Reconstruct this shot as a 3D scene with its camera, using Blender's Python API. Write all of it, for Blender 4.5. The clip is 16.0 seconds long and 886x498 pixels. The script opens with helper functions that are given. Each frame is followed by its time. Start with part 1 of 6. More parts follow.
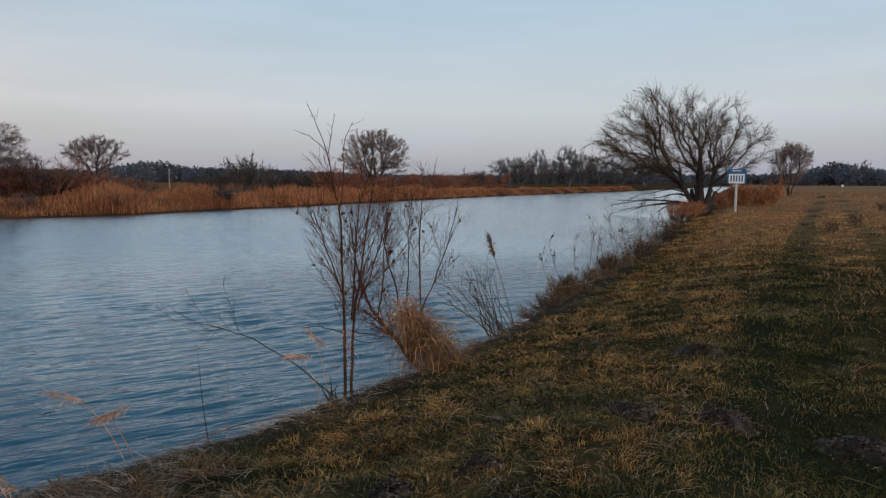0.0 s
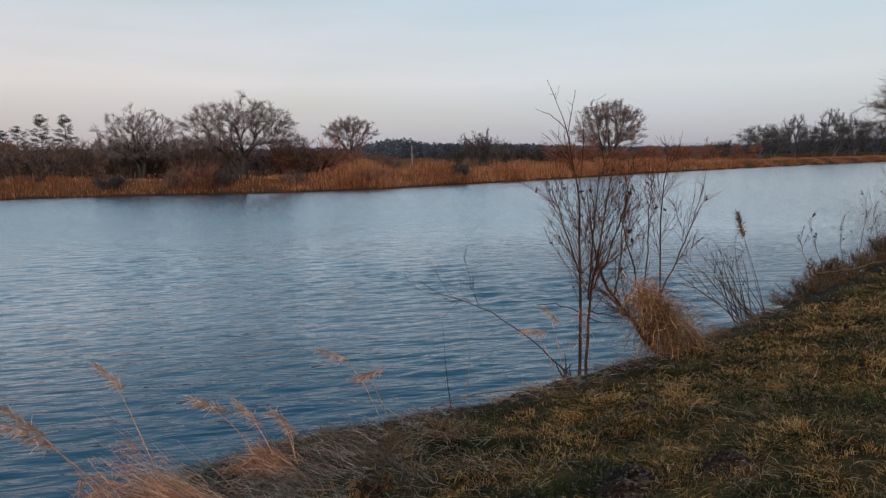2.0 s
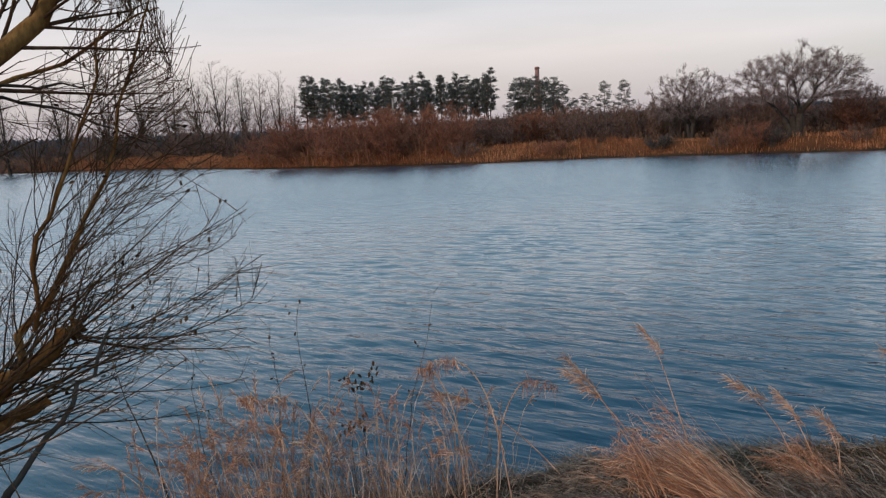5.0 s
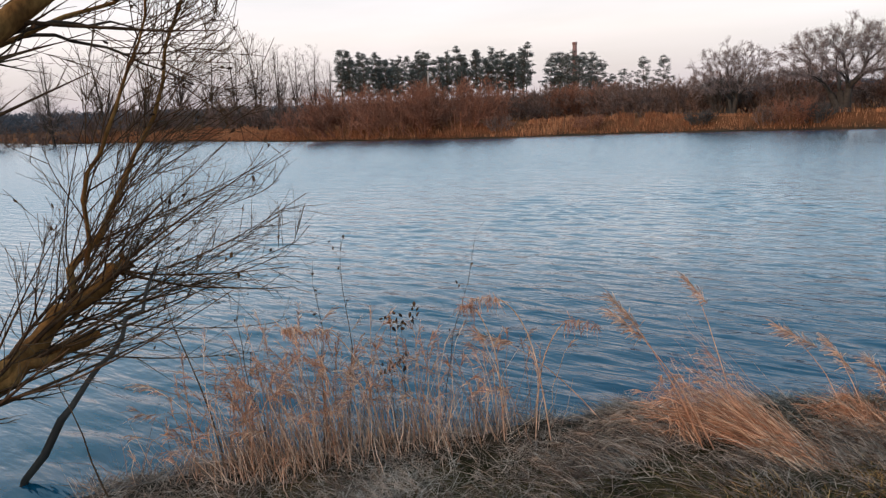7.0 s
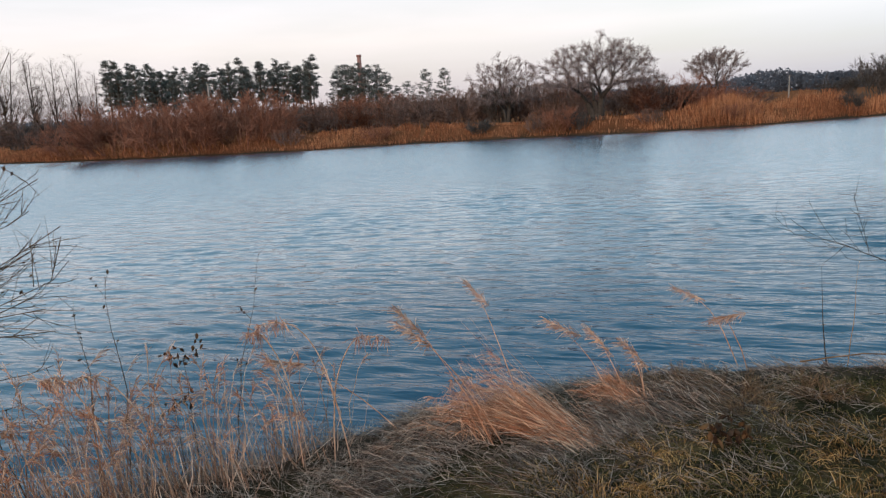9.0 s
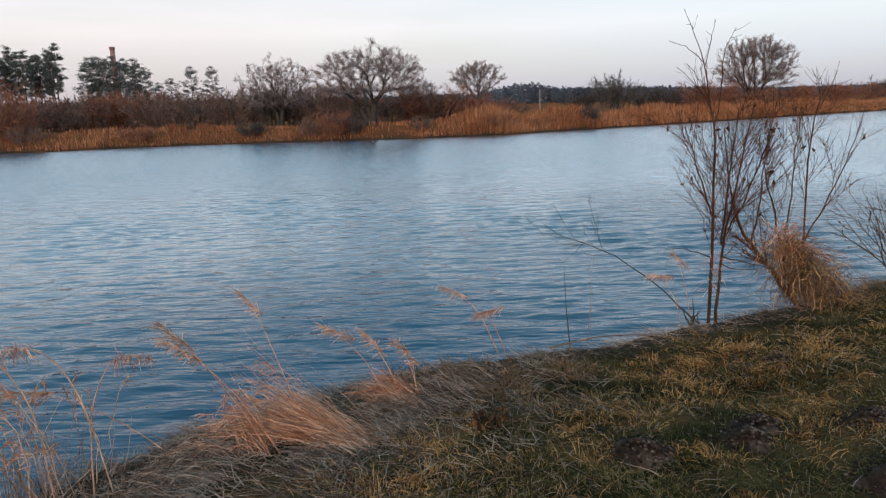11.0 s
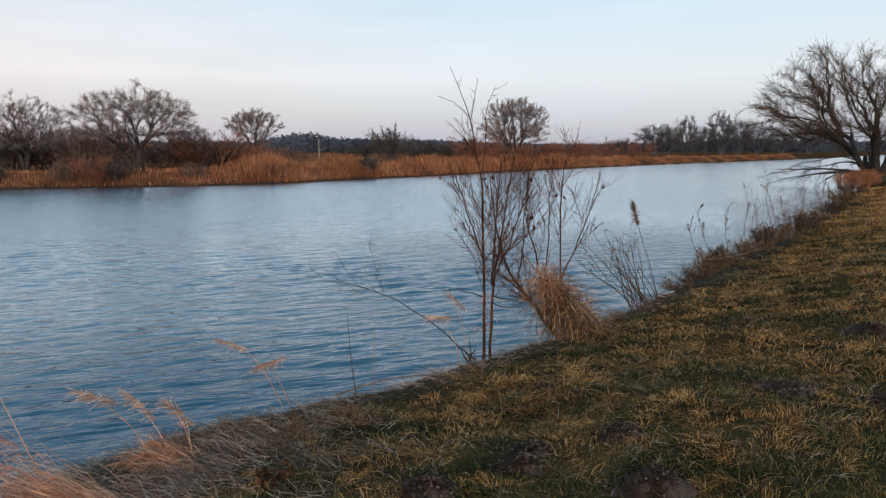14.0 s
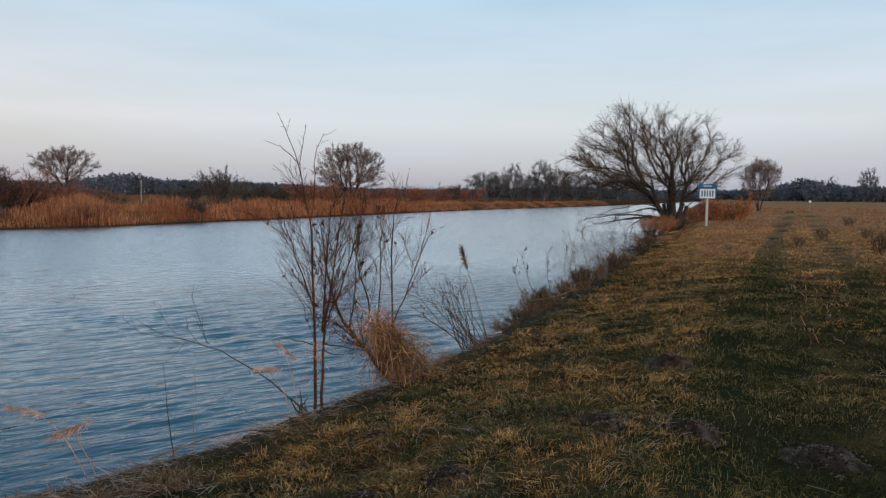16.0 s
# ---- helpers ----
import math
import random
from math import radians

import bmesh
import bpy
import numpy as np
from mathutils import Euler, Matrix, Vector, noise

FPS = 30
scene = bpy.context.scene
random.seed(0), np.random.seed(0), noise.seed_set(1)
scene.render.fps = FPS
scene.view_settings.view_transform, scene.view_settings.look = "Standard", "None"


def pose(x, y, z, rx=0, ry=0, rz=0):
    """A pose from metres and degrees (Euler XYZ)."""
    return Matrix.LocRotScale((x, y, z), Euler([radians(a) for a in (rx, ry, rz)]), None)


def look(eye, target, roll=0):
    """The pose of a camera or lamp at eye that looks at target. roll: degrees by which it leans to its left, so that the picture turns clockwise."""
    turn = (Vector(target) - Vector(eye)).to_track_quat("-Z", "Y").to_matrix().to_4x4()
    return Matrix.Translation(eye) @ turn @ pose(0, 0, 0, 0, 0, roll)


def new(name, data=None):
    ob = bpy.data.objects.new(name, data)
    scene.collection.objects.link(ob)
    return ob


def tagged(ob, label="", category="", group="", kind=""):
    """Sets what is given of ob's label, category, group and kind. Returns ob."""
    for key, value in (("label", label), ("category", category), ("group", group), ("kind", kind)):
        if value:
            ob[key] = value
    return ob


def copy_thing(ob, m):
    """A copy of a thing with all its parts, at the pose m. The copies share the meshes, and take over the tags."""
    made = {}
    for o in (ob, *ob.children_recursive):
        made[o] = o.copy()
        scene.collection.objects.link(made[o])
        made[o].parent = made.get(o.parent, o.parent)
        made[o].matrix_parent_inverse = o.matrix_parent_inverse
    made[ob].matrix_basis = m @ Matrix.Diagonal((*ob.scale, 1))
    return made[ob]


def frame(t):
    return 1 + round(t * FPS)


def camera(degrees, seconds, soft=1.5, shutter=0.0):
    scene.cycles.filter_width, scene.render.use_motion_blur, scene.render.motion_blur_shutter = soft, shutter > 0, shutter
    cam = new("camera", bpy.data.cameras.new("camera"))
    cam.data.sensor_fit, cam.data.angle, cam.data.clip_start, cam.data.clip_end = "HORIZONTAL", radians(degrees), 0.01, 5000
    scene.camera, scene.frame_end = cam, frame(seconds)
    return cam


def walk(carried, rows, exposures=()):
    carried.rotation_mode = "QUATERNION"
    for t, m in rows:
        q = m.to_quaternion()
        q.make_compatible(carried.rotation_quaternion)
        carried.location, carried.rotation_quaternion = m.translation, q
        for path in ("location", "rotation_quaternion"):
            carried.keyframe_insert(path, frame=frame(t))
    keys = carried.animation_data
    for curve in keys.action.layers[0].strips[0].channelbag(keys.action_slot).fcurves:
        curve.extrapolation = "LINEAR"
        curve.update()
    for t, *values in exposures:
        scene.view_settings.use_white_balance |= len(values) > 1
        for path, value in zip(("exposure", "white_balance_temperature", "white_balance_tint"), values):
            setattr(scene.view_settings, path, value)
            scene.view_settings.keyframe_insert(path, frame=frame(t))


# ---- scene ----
cam = camera(65.7, 16.0, soft=1.3)
PATH = [
    (0.00, 0.007, 0.017, 1.624, 84.29, -0.19, -0.89),
    (0.50, 0.000, 0.000, 1.620, 84.03, 0.25, -0.00),
    (1.00, -0.007, -0.028, 1.632, 83.21, 0.29, 3.92),
    (1.50, -0.031, -0.034, 1.658, 82.60, 0.39, 10.78),
    (2.00, -0.057, -0.008, 1.670, 82.19, 0.84, 18.16),
    (2.50, -0.084, -0.046, 1.685, 81.94, 1.35, 26.42),
    (3.00, -0.142, -0.001, 1.700, 81.77, 1.97, 34.52),
    (3.50, -0.131, 0.087, 1.760, 81.13, 2.73, 42.23),
    (4.00, -0.163, 0.053, 1.735, 80.77, 2.60, 50.25),
    (4.50, -0.141, 0.046, 1.764, 80.74, 2.91, 55.96),
    (5.00, -0.140, 0.028, 1.765, 80.30, 3.17, 61.23),
    (5.20, -0.152, 0.028, 1.771, 80.07, 2.94, 62.79),
    (5.70, -0.151, 0.015, 1.737, 79.63, 2.88, 65.61),
    (6.25, -0.148, -0.016, 1.651, 79.10, 2.72, 66.39),
    (6.80, -0.146, -0.047, 1.565, 78.68, 2.64, 65.06),
    (7.30, -0.145, -0.059, 1.531, 78.51, 2.77, 62.28),
    (7.50, -0.126, -0.068, 1.547, 78.58, 2.70, 60.96),
    (8.00, -0.109, -0.040, 1.558, 78.47, 3.20, 56.93),
    (8.50, -0.105, -0.008, 1.578, 78.39, 3.62, 52.43),
    (9.00, -0.103, 0.027, 1.579, 78.54, 3.59, 46.91),
    (9.50, -0.083, 0.069, 1.578, 78.50, 3.18, 41.70),
    (10.00, -0.030, 0.007, 1.610, 78.37, 2.44, 36.77),
    (10.20, -0.018, 0.001, 1.620, 78.31, 2.36, 34.52),
    (10.70, -0.022, 0.000, 1.615, 78.09, 1.89, 30.34),
    (11.25, -0.031, -0.002, 1.600, 77.98, 1.56, 27.28),
    (11.80, -0.040, -0.005, 1.585, 78.09, 1.35, 24.73),
    (12.30, -0.044, -0.006, 1.579, 78.47, 1.12, 21.89),
    (12.50, -0.046, 0.004, 1.574, 78.48, 0.79, 20.67),
    (13.00, -0.037, -0.007, 1.573, 79.15, 0.60, 17.16),
    (13.50, -0.030, 0.011, 1.581, 80.33, 0.43, 13.62),
    (14.00, -0.018, 0.002, 1.585, 81.77, 0.20, 10.60),
    (14.50, 0.003, 0.009, 1.604, 83.05, -0.13, 7.62),
    (15.00, 0.032, 0.007, 1.611, 84.42, -0.13, 3.75),
    (15.50, 0.046, 0.022, 1.604, 84.75, -0.27, -0.12),
    (16.00, 0.046, 0.020, 1.603, 85.45, -0.51, -2.89),
]
EXPOSURES = [(0.0, -0.08, 6350, 9), (1.5, 0.05, 6450, 10), (3.0, 0.10, 6500, 11), (4.0, 0.06, 6500, 12), (5.0, 0.20, 6600, 12), (7.5, 0.60, 6650, 12), (8.5, 0.60, 6600, 11), (9.5, 0.51, 6500, 10), (10.0, 0.49, 6450, 10), (12.5, 0.47, 6400, 10), (14.5, 0.33, 6400, 10), (16.0, 0.18, 6400, 10)]
walk(cam, [(t, pose(x, y, z, rx, ry, rz)) for t, x, y, z, rx, ry, rz in PATH], EXPOSURES)

# ---------------------------------------------------------------- world and light
SUN_EL, SUN_ROT = radians(7.0), radians(180.0)


def build_world():
    w = bpy.data.worlds.new("dusk_sky")
    scene.world = w
    w.use_nodes = True
    nt = w.node_tree
    nt.nodes.clear()
    out = nt.nodes.new("ShaderNodeOutputWorld")
    bg = nt.nodes.new("ShaderNodeBackground")
    bg.inputs["Strength"].default_value = 0.13
    sky = nt.nodes.new("ShaderNodeTexSky")
    sky.sky_type = "NISHITA"
    sky.sun_disc = False
    sky.sun_elevation, sky.sun_rotation = SUN_EL, SUN_ROT
    sky.air_density, sky.dust_density, sky.ozone_density = 1.0, 1.5, 1.2
    co = nt.nodes.new("ShaderNodeTexCoord")
    sep = nt.nodes.new("ShaderNodeSeparateXYZ")
    nt.links.new(co.outputs["Generated"], sep.inputs[0])
    # thin high cloud: a pale veil, densest low over the land, in flat streaks
    mp = nt.nodes.new("ShaderNodeMapping")
    mp.inputs["Scale"].default_value = (2.2, 2.2, 14.0)
    nt.links.new(co.outputs["Generated"], mp.inputs[0])
    nz = nt.nodes.new("ShaderNodeTexNoise")
    nz.inputs["Scale"].default_value = 1.6
    nz.inputs["Detail"].default_value = 5
    nz.inputs["Roughness"].default_value = 0.5
    nt.links.new(mp.outputs[0], nz.inputs["Vector"])
    up = nt.nodes.new("ShaderNodeValToRGB")
    e = up.color_ramp.elements
    e[0].position, e[0].color = 0.0, (0.9, 0.9, 0.9, 1)
    e[1].position, e[1].color = 0.7, (0.85, 0.85, 0.85, 1)
    for p, v in ((0.06, 0.95), (0.14, 1.0), (0.26, 0.9)):
        q = e.new(p)
        q.color = (v, v, v, 1)
    nt.links.new(sep.outputs["Z"], up.inputs[0])
    st = nt.nodes.new("ShaderNodeMapRange")
    st.inputs["From Min"].default_value, st.inputs["From Max"].default_value = 0.3, 0.7
    st.inputs["To Min"].default_value, st.inputs["To Max"].default_value = 0.80, 1.0
    nt.links.new(nz.outputs[0], st.inputs["Value"])
    mul = nt.nodes.new("ShaderNodeMath")
    mul.operation = "MULTIPLY"
    nt.links.new(up.outputs[0], mul.inputs[0])
    nt.links.new(st.outputs[0], mul.inputs[1])
    veil = nt.nodes.new("ShaderNodeValToRGB")
    v = veil.color_ramp.elements
    v[0].position, v[0].color = 0.0, VEIL_LOW
    v[1].position, v[1].color = 0.10, VEIL_MID
    q = v.new(0.28)
    q.color = VEIL_TOP
    q = v.new(0.62)
    q.color = VEIL_ZENITH
    nt.links.new(sep.outputs["Z"], veil.inputs[0])
    # the veil is warmer and paler over the far bank
    side = nt.nodes.new("ShaderNodeMapRange")
    side.interpolation_type = "SMOOTHSTEP"
    side.inputs["From Min"].default_value, side.inputs["From Max"].default_value = -0.05, -0.85
    nt.links.new(sep.outputs["X"], side.inputs["Value"])
    warm = nt.nodes.new("ShaderNodeMix")
    warm.data_type = "RGBA"
    warm.blend_type = "MULTIPLY"
    warm.inputs["B"].default_value = VEIL_WARM
    low = nt.nodes.new("ShaderNodeMapRange")
    low.interpolation_type = "SMOOTHSTEP"
    low.inputs["From Min"].default_value, low.inputs["From Max"].default_value = 0.5, 0.15
    nt.links.new(sep.outputs["Z"], low.inputs["Value"])
    both = nt.nodes.new("ShaderNodeMath")
    both.operation = "MULTIPLY"
    nt.links.new(side.outputs[0], both.inputs[0])
    nt.links.new(low.outputs[0], both.inputs[1])
    nt.links.new(both.outputs[0], warm.inputs["Factor"])
    nt.links.new(veil.outputs[0], warm.inputs["A"])
    gain = nt.nodes.new("ShaderNodeVectorMath")
    gain.operation = "SCALE"
    gain.inputs["Scale"].default_value = VEIL_GAIN
    nt.links.new(warm.outputs["Result"], gain.inputs[0])
    mix = nt.nodes.new("ShaderNodeMix")
    mix.data_type = "RGBA"
    nt.links.new(mul.outputs[0], mix.inputs["Factor"])
    nt.links.new(sky.outputs[0], mix.inputs["A"])
    nt.links.new(gain.outputs[0], mix.inputs["B"])
    nt.links.new(mix.outputs["Result"], bg.inputs["Color"])
    nt.links.new(bg.outputs[0], out.inputs[0])


VEIL_WARM = (1.12, 1.0, 0.94, 1)
VEIL_LOW, VEIL_MID, VEIL_TOP, VEIL_ZENITH, VEIL_GAIN = (0.48, 0.49, 0.59, 1), (0.77, 0.80, 0.84, 1), (0.58, 0.77, 0.93, 1), (0.50, 0.85, 1.07, 1), 6.5
build_world()
sun = new("sun", bpy.data.lights.new("sun", "SUN"))
sun.data.energy, sun.data.angle, sun.data.color = 1.15, radians(14), (1.0, 0.70, 0.46)
sun.matrix_world = look((20, -100, 26), (0, 0, 0))

# ---------------------------------------------------------------- materials


def mat(name, cols, scale=3.0, fine=40.0, rough=0.9, bump=0.3, island=0.0, rand=0.0, spec=0.06, stretch=(1, 1, 1), wear=None, through_light=0.0):
    """Colours mixed by broad noise, with fine grain, bump, and a change of tone from piece to piece."""
    m = bpy.data.materials.new(name)
    m.use_nodes = True
    nt = m.node_tree
    bs = nt.nodes["Principled BSDF"]
    bs.inputs["Roughness"].default_value = rough
    bs.inputs["Specular IOR Level"].default_value = spec
    co = nt.nodes.new("ShaderNodeTexCoord")
    mp = nt.nodes.new("ShaderNodeMapping")
    mp.inputs["Scale"].default_value = stretch
    nt.links.new(co.outputs["Object"], mp.inputs[0])
    n1 = nt.nodes.new("ShaderNodeTexNoise")
    n1.inputs["Scale"].default_value = scale
    n1.inputs["Detail"].default_value = 5
    n2 = nt.nodes.new("ShaderNodeTexNoise")
    n2.inputs["Scale"].default_value = fine
    n2.inputs["Detail"].default_value = 4
    nt.links.new(mp.outputs[0], n1.inputs["Vector"])
    nt.links.new(mp.outputs[0], n2.inputs["Vector"])
    fac = n1.outputs[0]
    if island or rand:
        g = nt.nodes.new("ShaderNodeNewGeometry") if island else nt.nodes.new("ShaderNodeObjectInfo")
        src = g.outputs["Random Per Island"] if island else g.outputs["Random"]
        mr = nt.nodes.new("ShaderNodeMapRange")
        k = island or rand
        mr.inputs["To Min"].default_value, mr.inputs["To Max"].default_value = -k, k
        nt.links.new(src, mr.inputs["Value"])
        ad = nt.nodes.new("ShaderNodeMath")
        ad.operation = "ADD"
        nt.links.new(fac, ad.inputs[0])
        nt.links.new(mr.outputs[0], ad.inputs[1])
        fac = ad.outputs[0]
    ramp = nt.nodes.new("ShaderNodeValToRGB")
    e = ramp.color_ramp.elements
    lo, hi = 0.3, 0.7
    e[0].position, e[0].color = lo, (*cols[0], 1)
    e[1].position, e[1].color = hi, (*cols[-1], 1)
    for i, c in enumerate(cols[1:-1], 1):
        q = e.new(lo + (hi - lo) * i / (len(cols) - 1))
        q.color = (*c, 1)
    nt.links.new(fac, ramp.inputs[0])
    f2 = nt.nodes.new("ShaderNodeMapRange")
    f2.inputs["From Min"].default_value, f2.inputs["From Max"].default_value = 0.3, 0.7
    f2.inputs["To Min"].default_value, f2.inputs["To Max"].default_value = 0.65, 1.25
    nt.links.new(n2.outputs[0], f2.inputs["Value"])
    sc = nt.nodes.new("ShaderNodeVectorMath")
    sc.operation = "SCALE"
    nt.links.new(ramp.outputs[0], sc.inputs[0])
    nt.links.new(f2.outputs[0], sc.inputs["Scale"])
    col = sc.outputs[0]
    if wear:
        for attr, wc in wear:
            at = nt.nodes.new("ShaderNodeAttribute")
            at.attribute_name = attr
            mx = nt.nodes.new("ShaderNodeMix")
            mx.data_type = "RGBA"
            mm = nt.nodes.new("ShaderNodeMath")
            mm.operation = "MULTIPLY"
            mm.use_clamp = True
            nt.links.new(at.outputs["Fac"], mm.inputs[0])
            nt.links.new(f2.outputs[0], mm.inputs[1])
            nt.links.new(mm.outputs[0], mx.inputs["Factor"])
            nt.links.new(col, mx.inputs["A"])
            mx.inputs["B"].default_value = (*wc, 1)
            col = mx.outputs["Result"]
    nt.links.new(col, bs.inputs["Base Color"])
    if through_light:
        tl = nt.nodes.new("ShaderNodeBsdfTranslucent")
        nt.links.new(col, tl.inputs["Color"])
        ms = nt.nodes.new("ShaderNodeMixShader")
        ms.inputs[0].default_value = through_light
        nt.links.new(bs.outputs[0], ms.inputs[1])
        nt.links.new(tl.outputs[0], ms.inputs[2])
        nt.links.new(ms.outputs[0], nt.nodes["Material Output"].inputs["Surface"])
    if bump:
        bp = nt.nodes.new("ShaderNodeBump")
        bp.inputs["Strength"].default_value = bump
        bp.inputs["Distance"].default_value = 0.02
        nt.links.new(n2.outputs[0], bp.inputs["Height"])
        nt.links.new(bp.outputs[0], bs.inputs["Normal"])
    return m


def water_material():
    m = bpy.data.materials.new("river_water")
    m.use_nodes = True
    nt = m.node_tree
    bs = nt.nodes["Principled BSDF"]
    bs.inputs["Base Color"].default_value = (0.002, 0.048, 0.090, 1)
    bs.inputs["Roughness"].default_value = 0.06
    bs.inputs["IOR"].default_value = 1.33
    bs.inputs["Specular IOR Level"].default_value = 0.62
    bs.inputs["Coat IOR"].default_value = 1.6
    bs.inputs["Coat Roughness"].default_value = 0.12
    co = nt.nodes.new("ShaderNodeTexCoord")
    dist = nt.nodes.new("ShaderNodeVectorMath")
    dist.operation = "DISTANCE"
    dist.inputs[1].default_value = (-2.0, 3.0, 0.0)
    nt.links.new(co.outputs["Object"], dist.inputs[0])
    calm = nt.nodes.new("ShaderNodeMapRange")
    calm.interpolation_type = "SMOOTHSTEP"
    calm.inputs["From Min"].default_value, calm.inputs["From Max"].default_value = 3.0, 16.0
    calm.inputs["To Min"].default_value, calm.inputs["To Max"].default_value = 0.8, 0.6
    nt.links.new(dist.outputs["Value"], calm.inputs["Value"])
    rg = nt.nodes.new("ShaderNodeMapRange")
    rg.interpolation_type = "SMOOTHSTEP"
    rg.inputs["From Min"].default_value, rg.inputs["From Max"].default_value = 4.0, 30.0
    rg.inputs["To Min"].default_value, rg.inputs["To Max"].default_value = 0.035, 0.24
    nt.links.new(dist.outputs["Value"], rg.inputs["Value"])
    nt.links.new(rg.outputs[0], bs.inputs["Roughness"])
    # coat grows with distance, added to brighten far water in the camera's view
    far_coat = nt.nodes.new("ShaderNodeMapRange")
    far_coat.interpolation_type = "SMOOTHSTEP"
    far_coat.inputs["From Min"].default_value, far_coat.inputs["From Max"].default_value = 3.8, 13.0
    far_coat.inputs["To Min"].default_value, far_coat.inputs["To Max"].default_value = 0.0, 1.0
    # spot picked to keep the coat weak where the view looked too bright
    weak_spot = nt.nodes.new("ShaderNodeVectorMath")
    weak_spot.operation = "DISTANCE"
    weak_spot.inputs[1].default_value = (3.5, 11.0, 0.0)
    nt.links.new(co.outputs["Object"], weak_spot.inputs[0])
    near = nt.nodes.new("ShaderNodeMath")
    near.operation = "MULTIPLY"
    near.inputs[1].default_value = 1.5
    nt.links.new(dist.outputs["Value"], near.inputs[0])
    least = nt.nodes.new("ShaderNodeMath")
    least.operation = "MINIMUM"
    nt.links.new(near.outputs[0], least.inputs[0])
    nt.links.new(weak_spot.outputs["Value"], least.inputs[1])
    nt.links.new(least.outputs[0], far_coat.inputs["Value"])
    nt.links.new(far_coat.outputs[0], bs.inputs["Coat Weight"])
    # normals tipped towards the camera's bank, so far water reflects higher, brighter sky
    far_tilt = nt.nodes.new("ShaderNodeMapRange")
    far_tilt.interpolation_type = "SMOOTHSTEP"
    far_tilt.inputs["From Min"].default_value, far_tilt.inputs["From Max"].default_value = 3.0, 24.0
    far_tilt.inputs["To Min"].default_value, far_tilt.inputs["To Max"].default_value = 0.0, 0.12
    nt.links.new(dist.outputs["Value"], far_tilt.inputs["Value"])
    # direction of that tilt, chosen to fit the camera's view
    bankward = nt.nodes.new("ShaderNodeVectorMath")
    bankward.operation = "SCALE"
    bankward.inputs[0].default_value = (0.87, -0.50, 0.0)
    nt.links.new(far_tilt.outputs[0], bankward.inputs["Scale"])
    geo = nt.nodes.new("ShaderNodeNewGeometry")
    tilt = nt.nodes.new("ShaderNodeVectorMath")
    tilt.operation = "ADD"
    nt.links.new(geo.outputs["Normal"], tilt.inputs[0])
    nt.links.new(bankward.outputs[0], tilt.inputs[1])
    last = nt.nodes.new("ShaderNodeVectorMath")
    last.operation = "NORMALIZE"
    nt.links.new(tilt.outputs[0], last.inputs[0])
    # wind ripples and fine chop on top of the modelled waves
    for scale, rot, sx, sy, depth, st in ((2.6, 32, 0.45, 2.0, 0.050, 1.0), (7.0, 26, 0.55, 1.9, 0.016, 1.0)):
        mp = nt.nodes.new("ShaderNodeMapping")
        mp.vector_type = "TEXTURE"
        mp.inputs["Rotation"].default_value = (0, 0, radians(rot))
        mp.inputs["Scale"].default_value = (1 / sx, 1 / sy, 1)
        nt.links.new(co.outputs["Object"], mp.inputs[0])
        nz = nt.nodes.new("ShaderNodeTexNoise")
        nz.inputs["Scale"].default_value = scale
        nz.inputs["Detail"].default_value = 2.5
        nz.inputs["Distortion"].default_value = 0.3
        nt.links.new(mp.outputs[0], nz.inputs["Vector"])
        bp = nt.nodes.new("ShaderNodeBump")
        k = nt.nodes.new("ShaderNodeMath")
        k.operation = "MULTIPLY"
        k.inputs[1].default_value = st
        nt.links.new(calm.outputs[0], k.inputs[0])
        nt.links.new(k.outputs[0], bp.inputs["Strength"])
        bp.inputs["Distance"].default_value = depth
        nt.links.new(nz.outputs[0], bp.inputs["Height"])
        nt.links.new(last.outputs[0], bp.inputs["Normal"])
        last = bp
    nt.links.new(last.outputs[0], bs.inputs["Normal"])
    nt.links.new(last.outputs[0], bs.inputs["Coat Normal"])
    return m


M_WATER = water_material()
M_GROUND = mat("meadow_turf", [(0.012, 0.010, 0.006), (0.032, 0.024, 0.012), (0.095, 0.058, 0.026)], 2.2, 26, 1.0, 1.0, spec=0.0,
               wear=(("worn", (0.020, 0.020, 0.010)), ("field", (0.28, 0.140, 0.076)), ("mud", (0.045, 0.033, 0.025)), ("litter", (0.17, 0.066, 0.032))))
M_GRASS = mat("green_grass", [(0.014, 0.018, 0.007), (0.060, 0.058, 0.020), (0.26, 0.178, 0.074)], 0.9, 9, 0.85, 0, island=0.22, spec=0.02)
M_STRAW = mat("dry_grass", [(0.115, 0.050, 0.015), (0.32, 0.152, 0.048), (0.62, 0.36, 0.15)], 1.2, 12, 0.75, 0, island=0.3)
M_FIELD = mat("field_grass", [(0.17, 0.078, 0.042), (0.29, 0.142, 0.076), (0.42, 0.23, 0.13)], 0.25, 6, 0.85, 0, island=0.3)
M_MAT = mat("matted_straw", [(0.10, 0.064, 0.050), (0.23, 0.155, 0.122), (0.42, 0.305, 0.245)], 1.5, 12, 0.85, 0, island=0.3)
M_TUFT = mat("withered_tuft", [(0.075, 0.040, 0.024), (0.16, 0.086, 0.048), (0.28, 0.165, 0.09)], 2, 15, 0.8, 0, island=0.3)
M_ORANGE = mat("orange_straw", [(0.32, 0.130, 0.075), (0.56, 0.262, 0.155), (0.76, 0.46, 0.31)], 2, 15, 0.7, 0, island=0.3)
M_WEED = mat("dead_weed", [(0.055, 0.036, 0.024), (0.10, 0.066, 0.044), (0.17, 0.115, 0.075)], 2, 15, 0.85, 0, island=0.3)
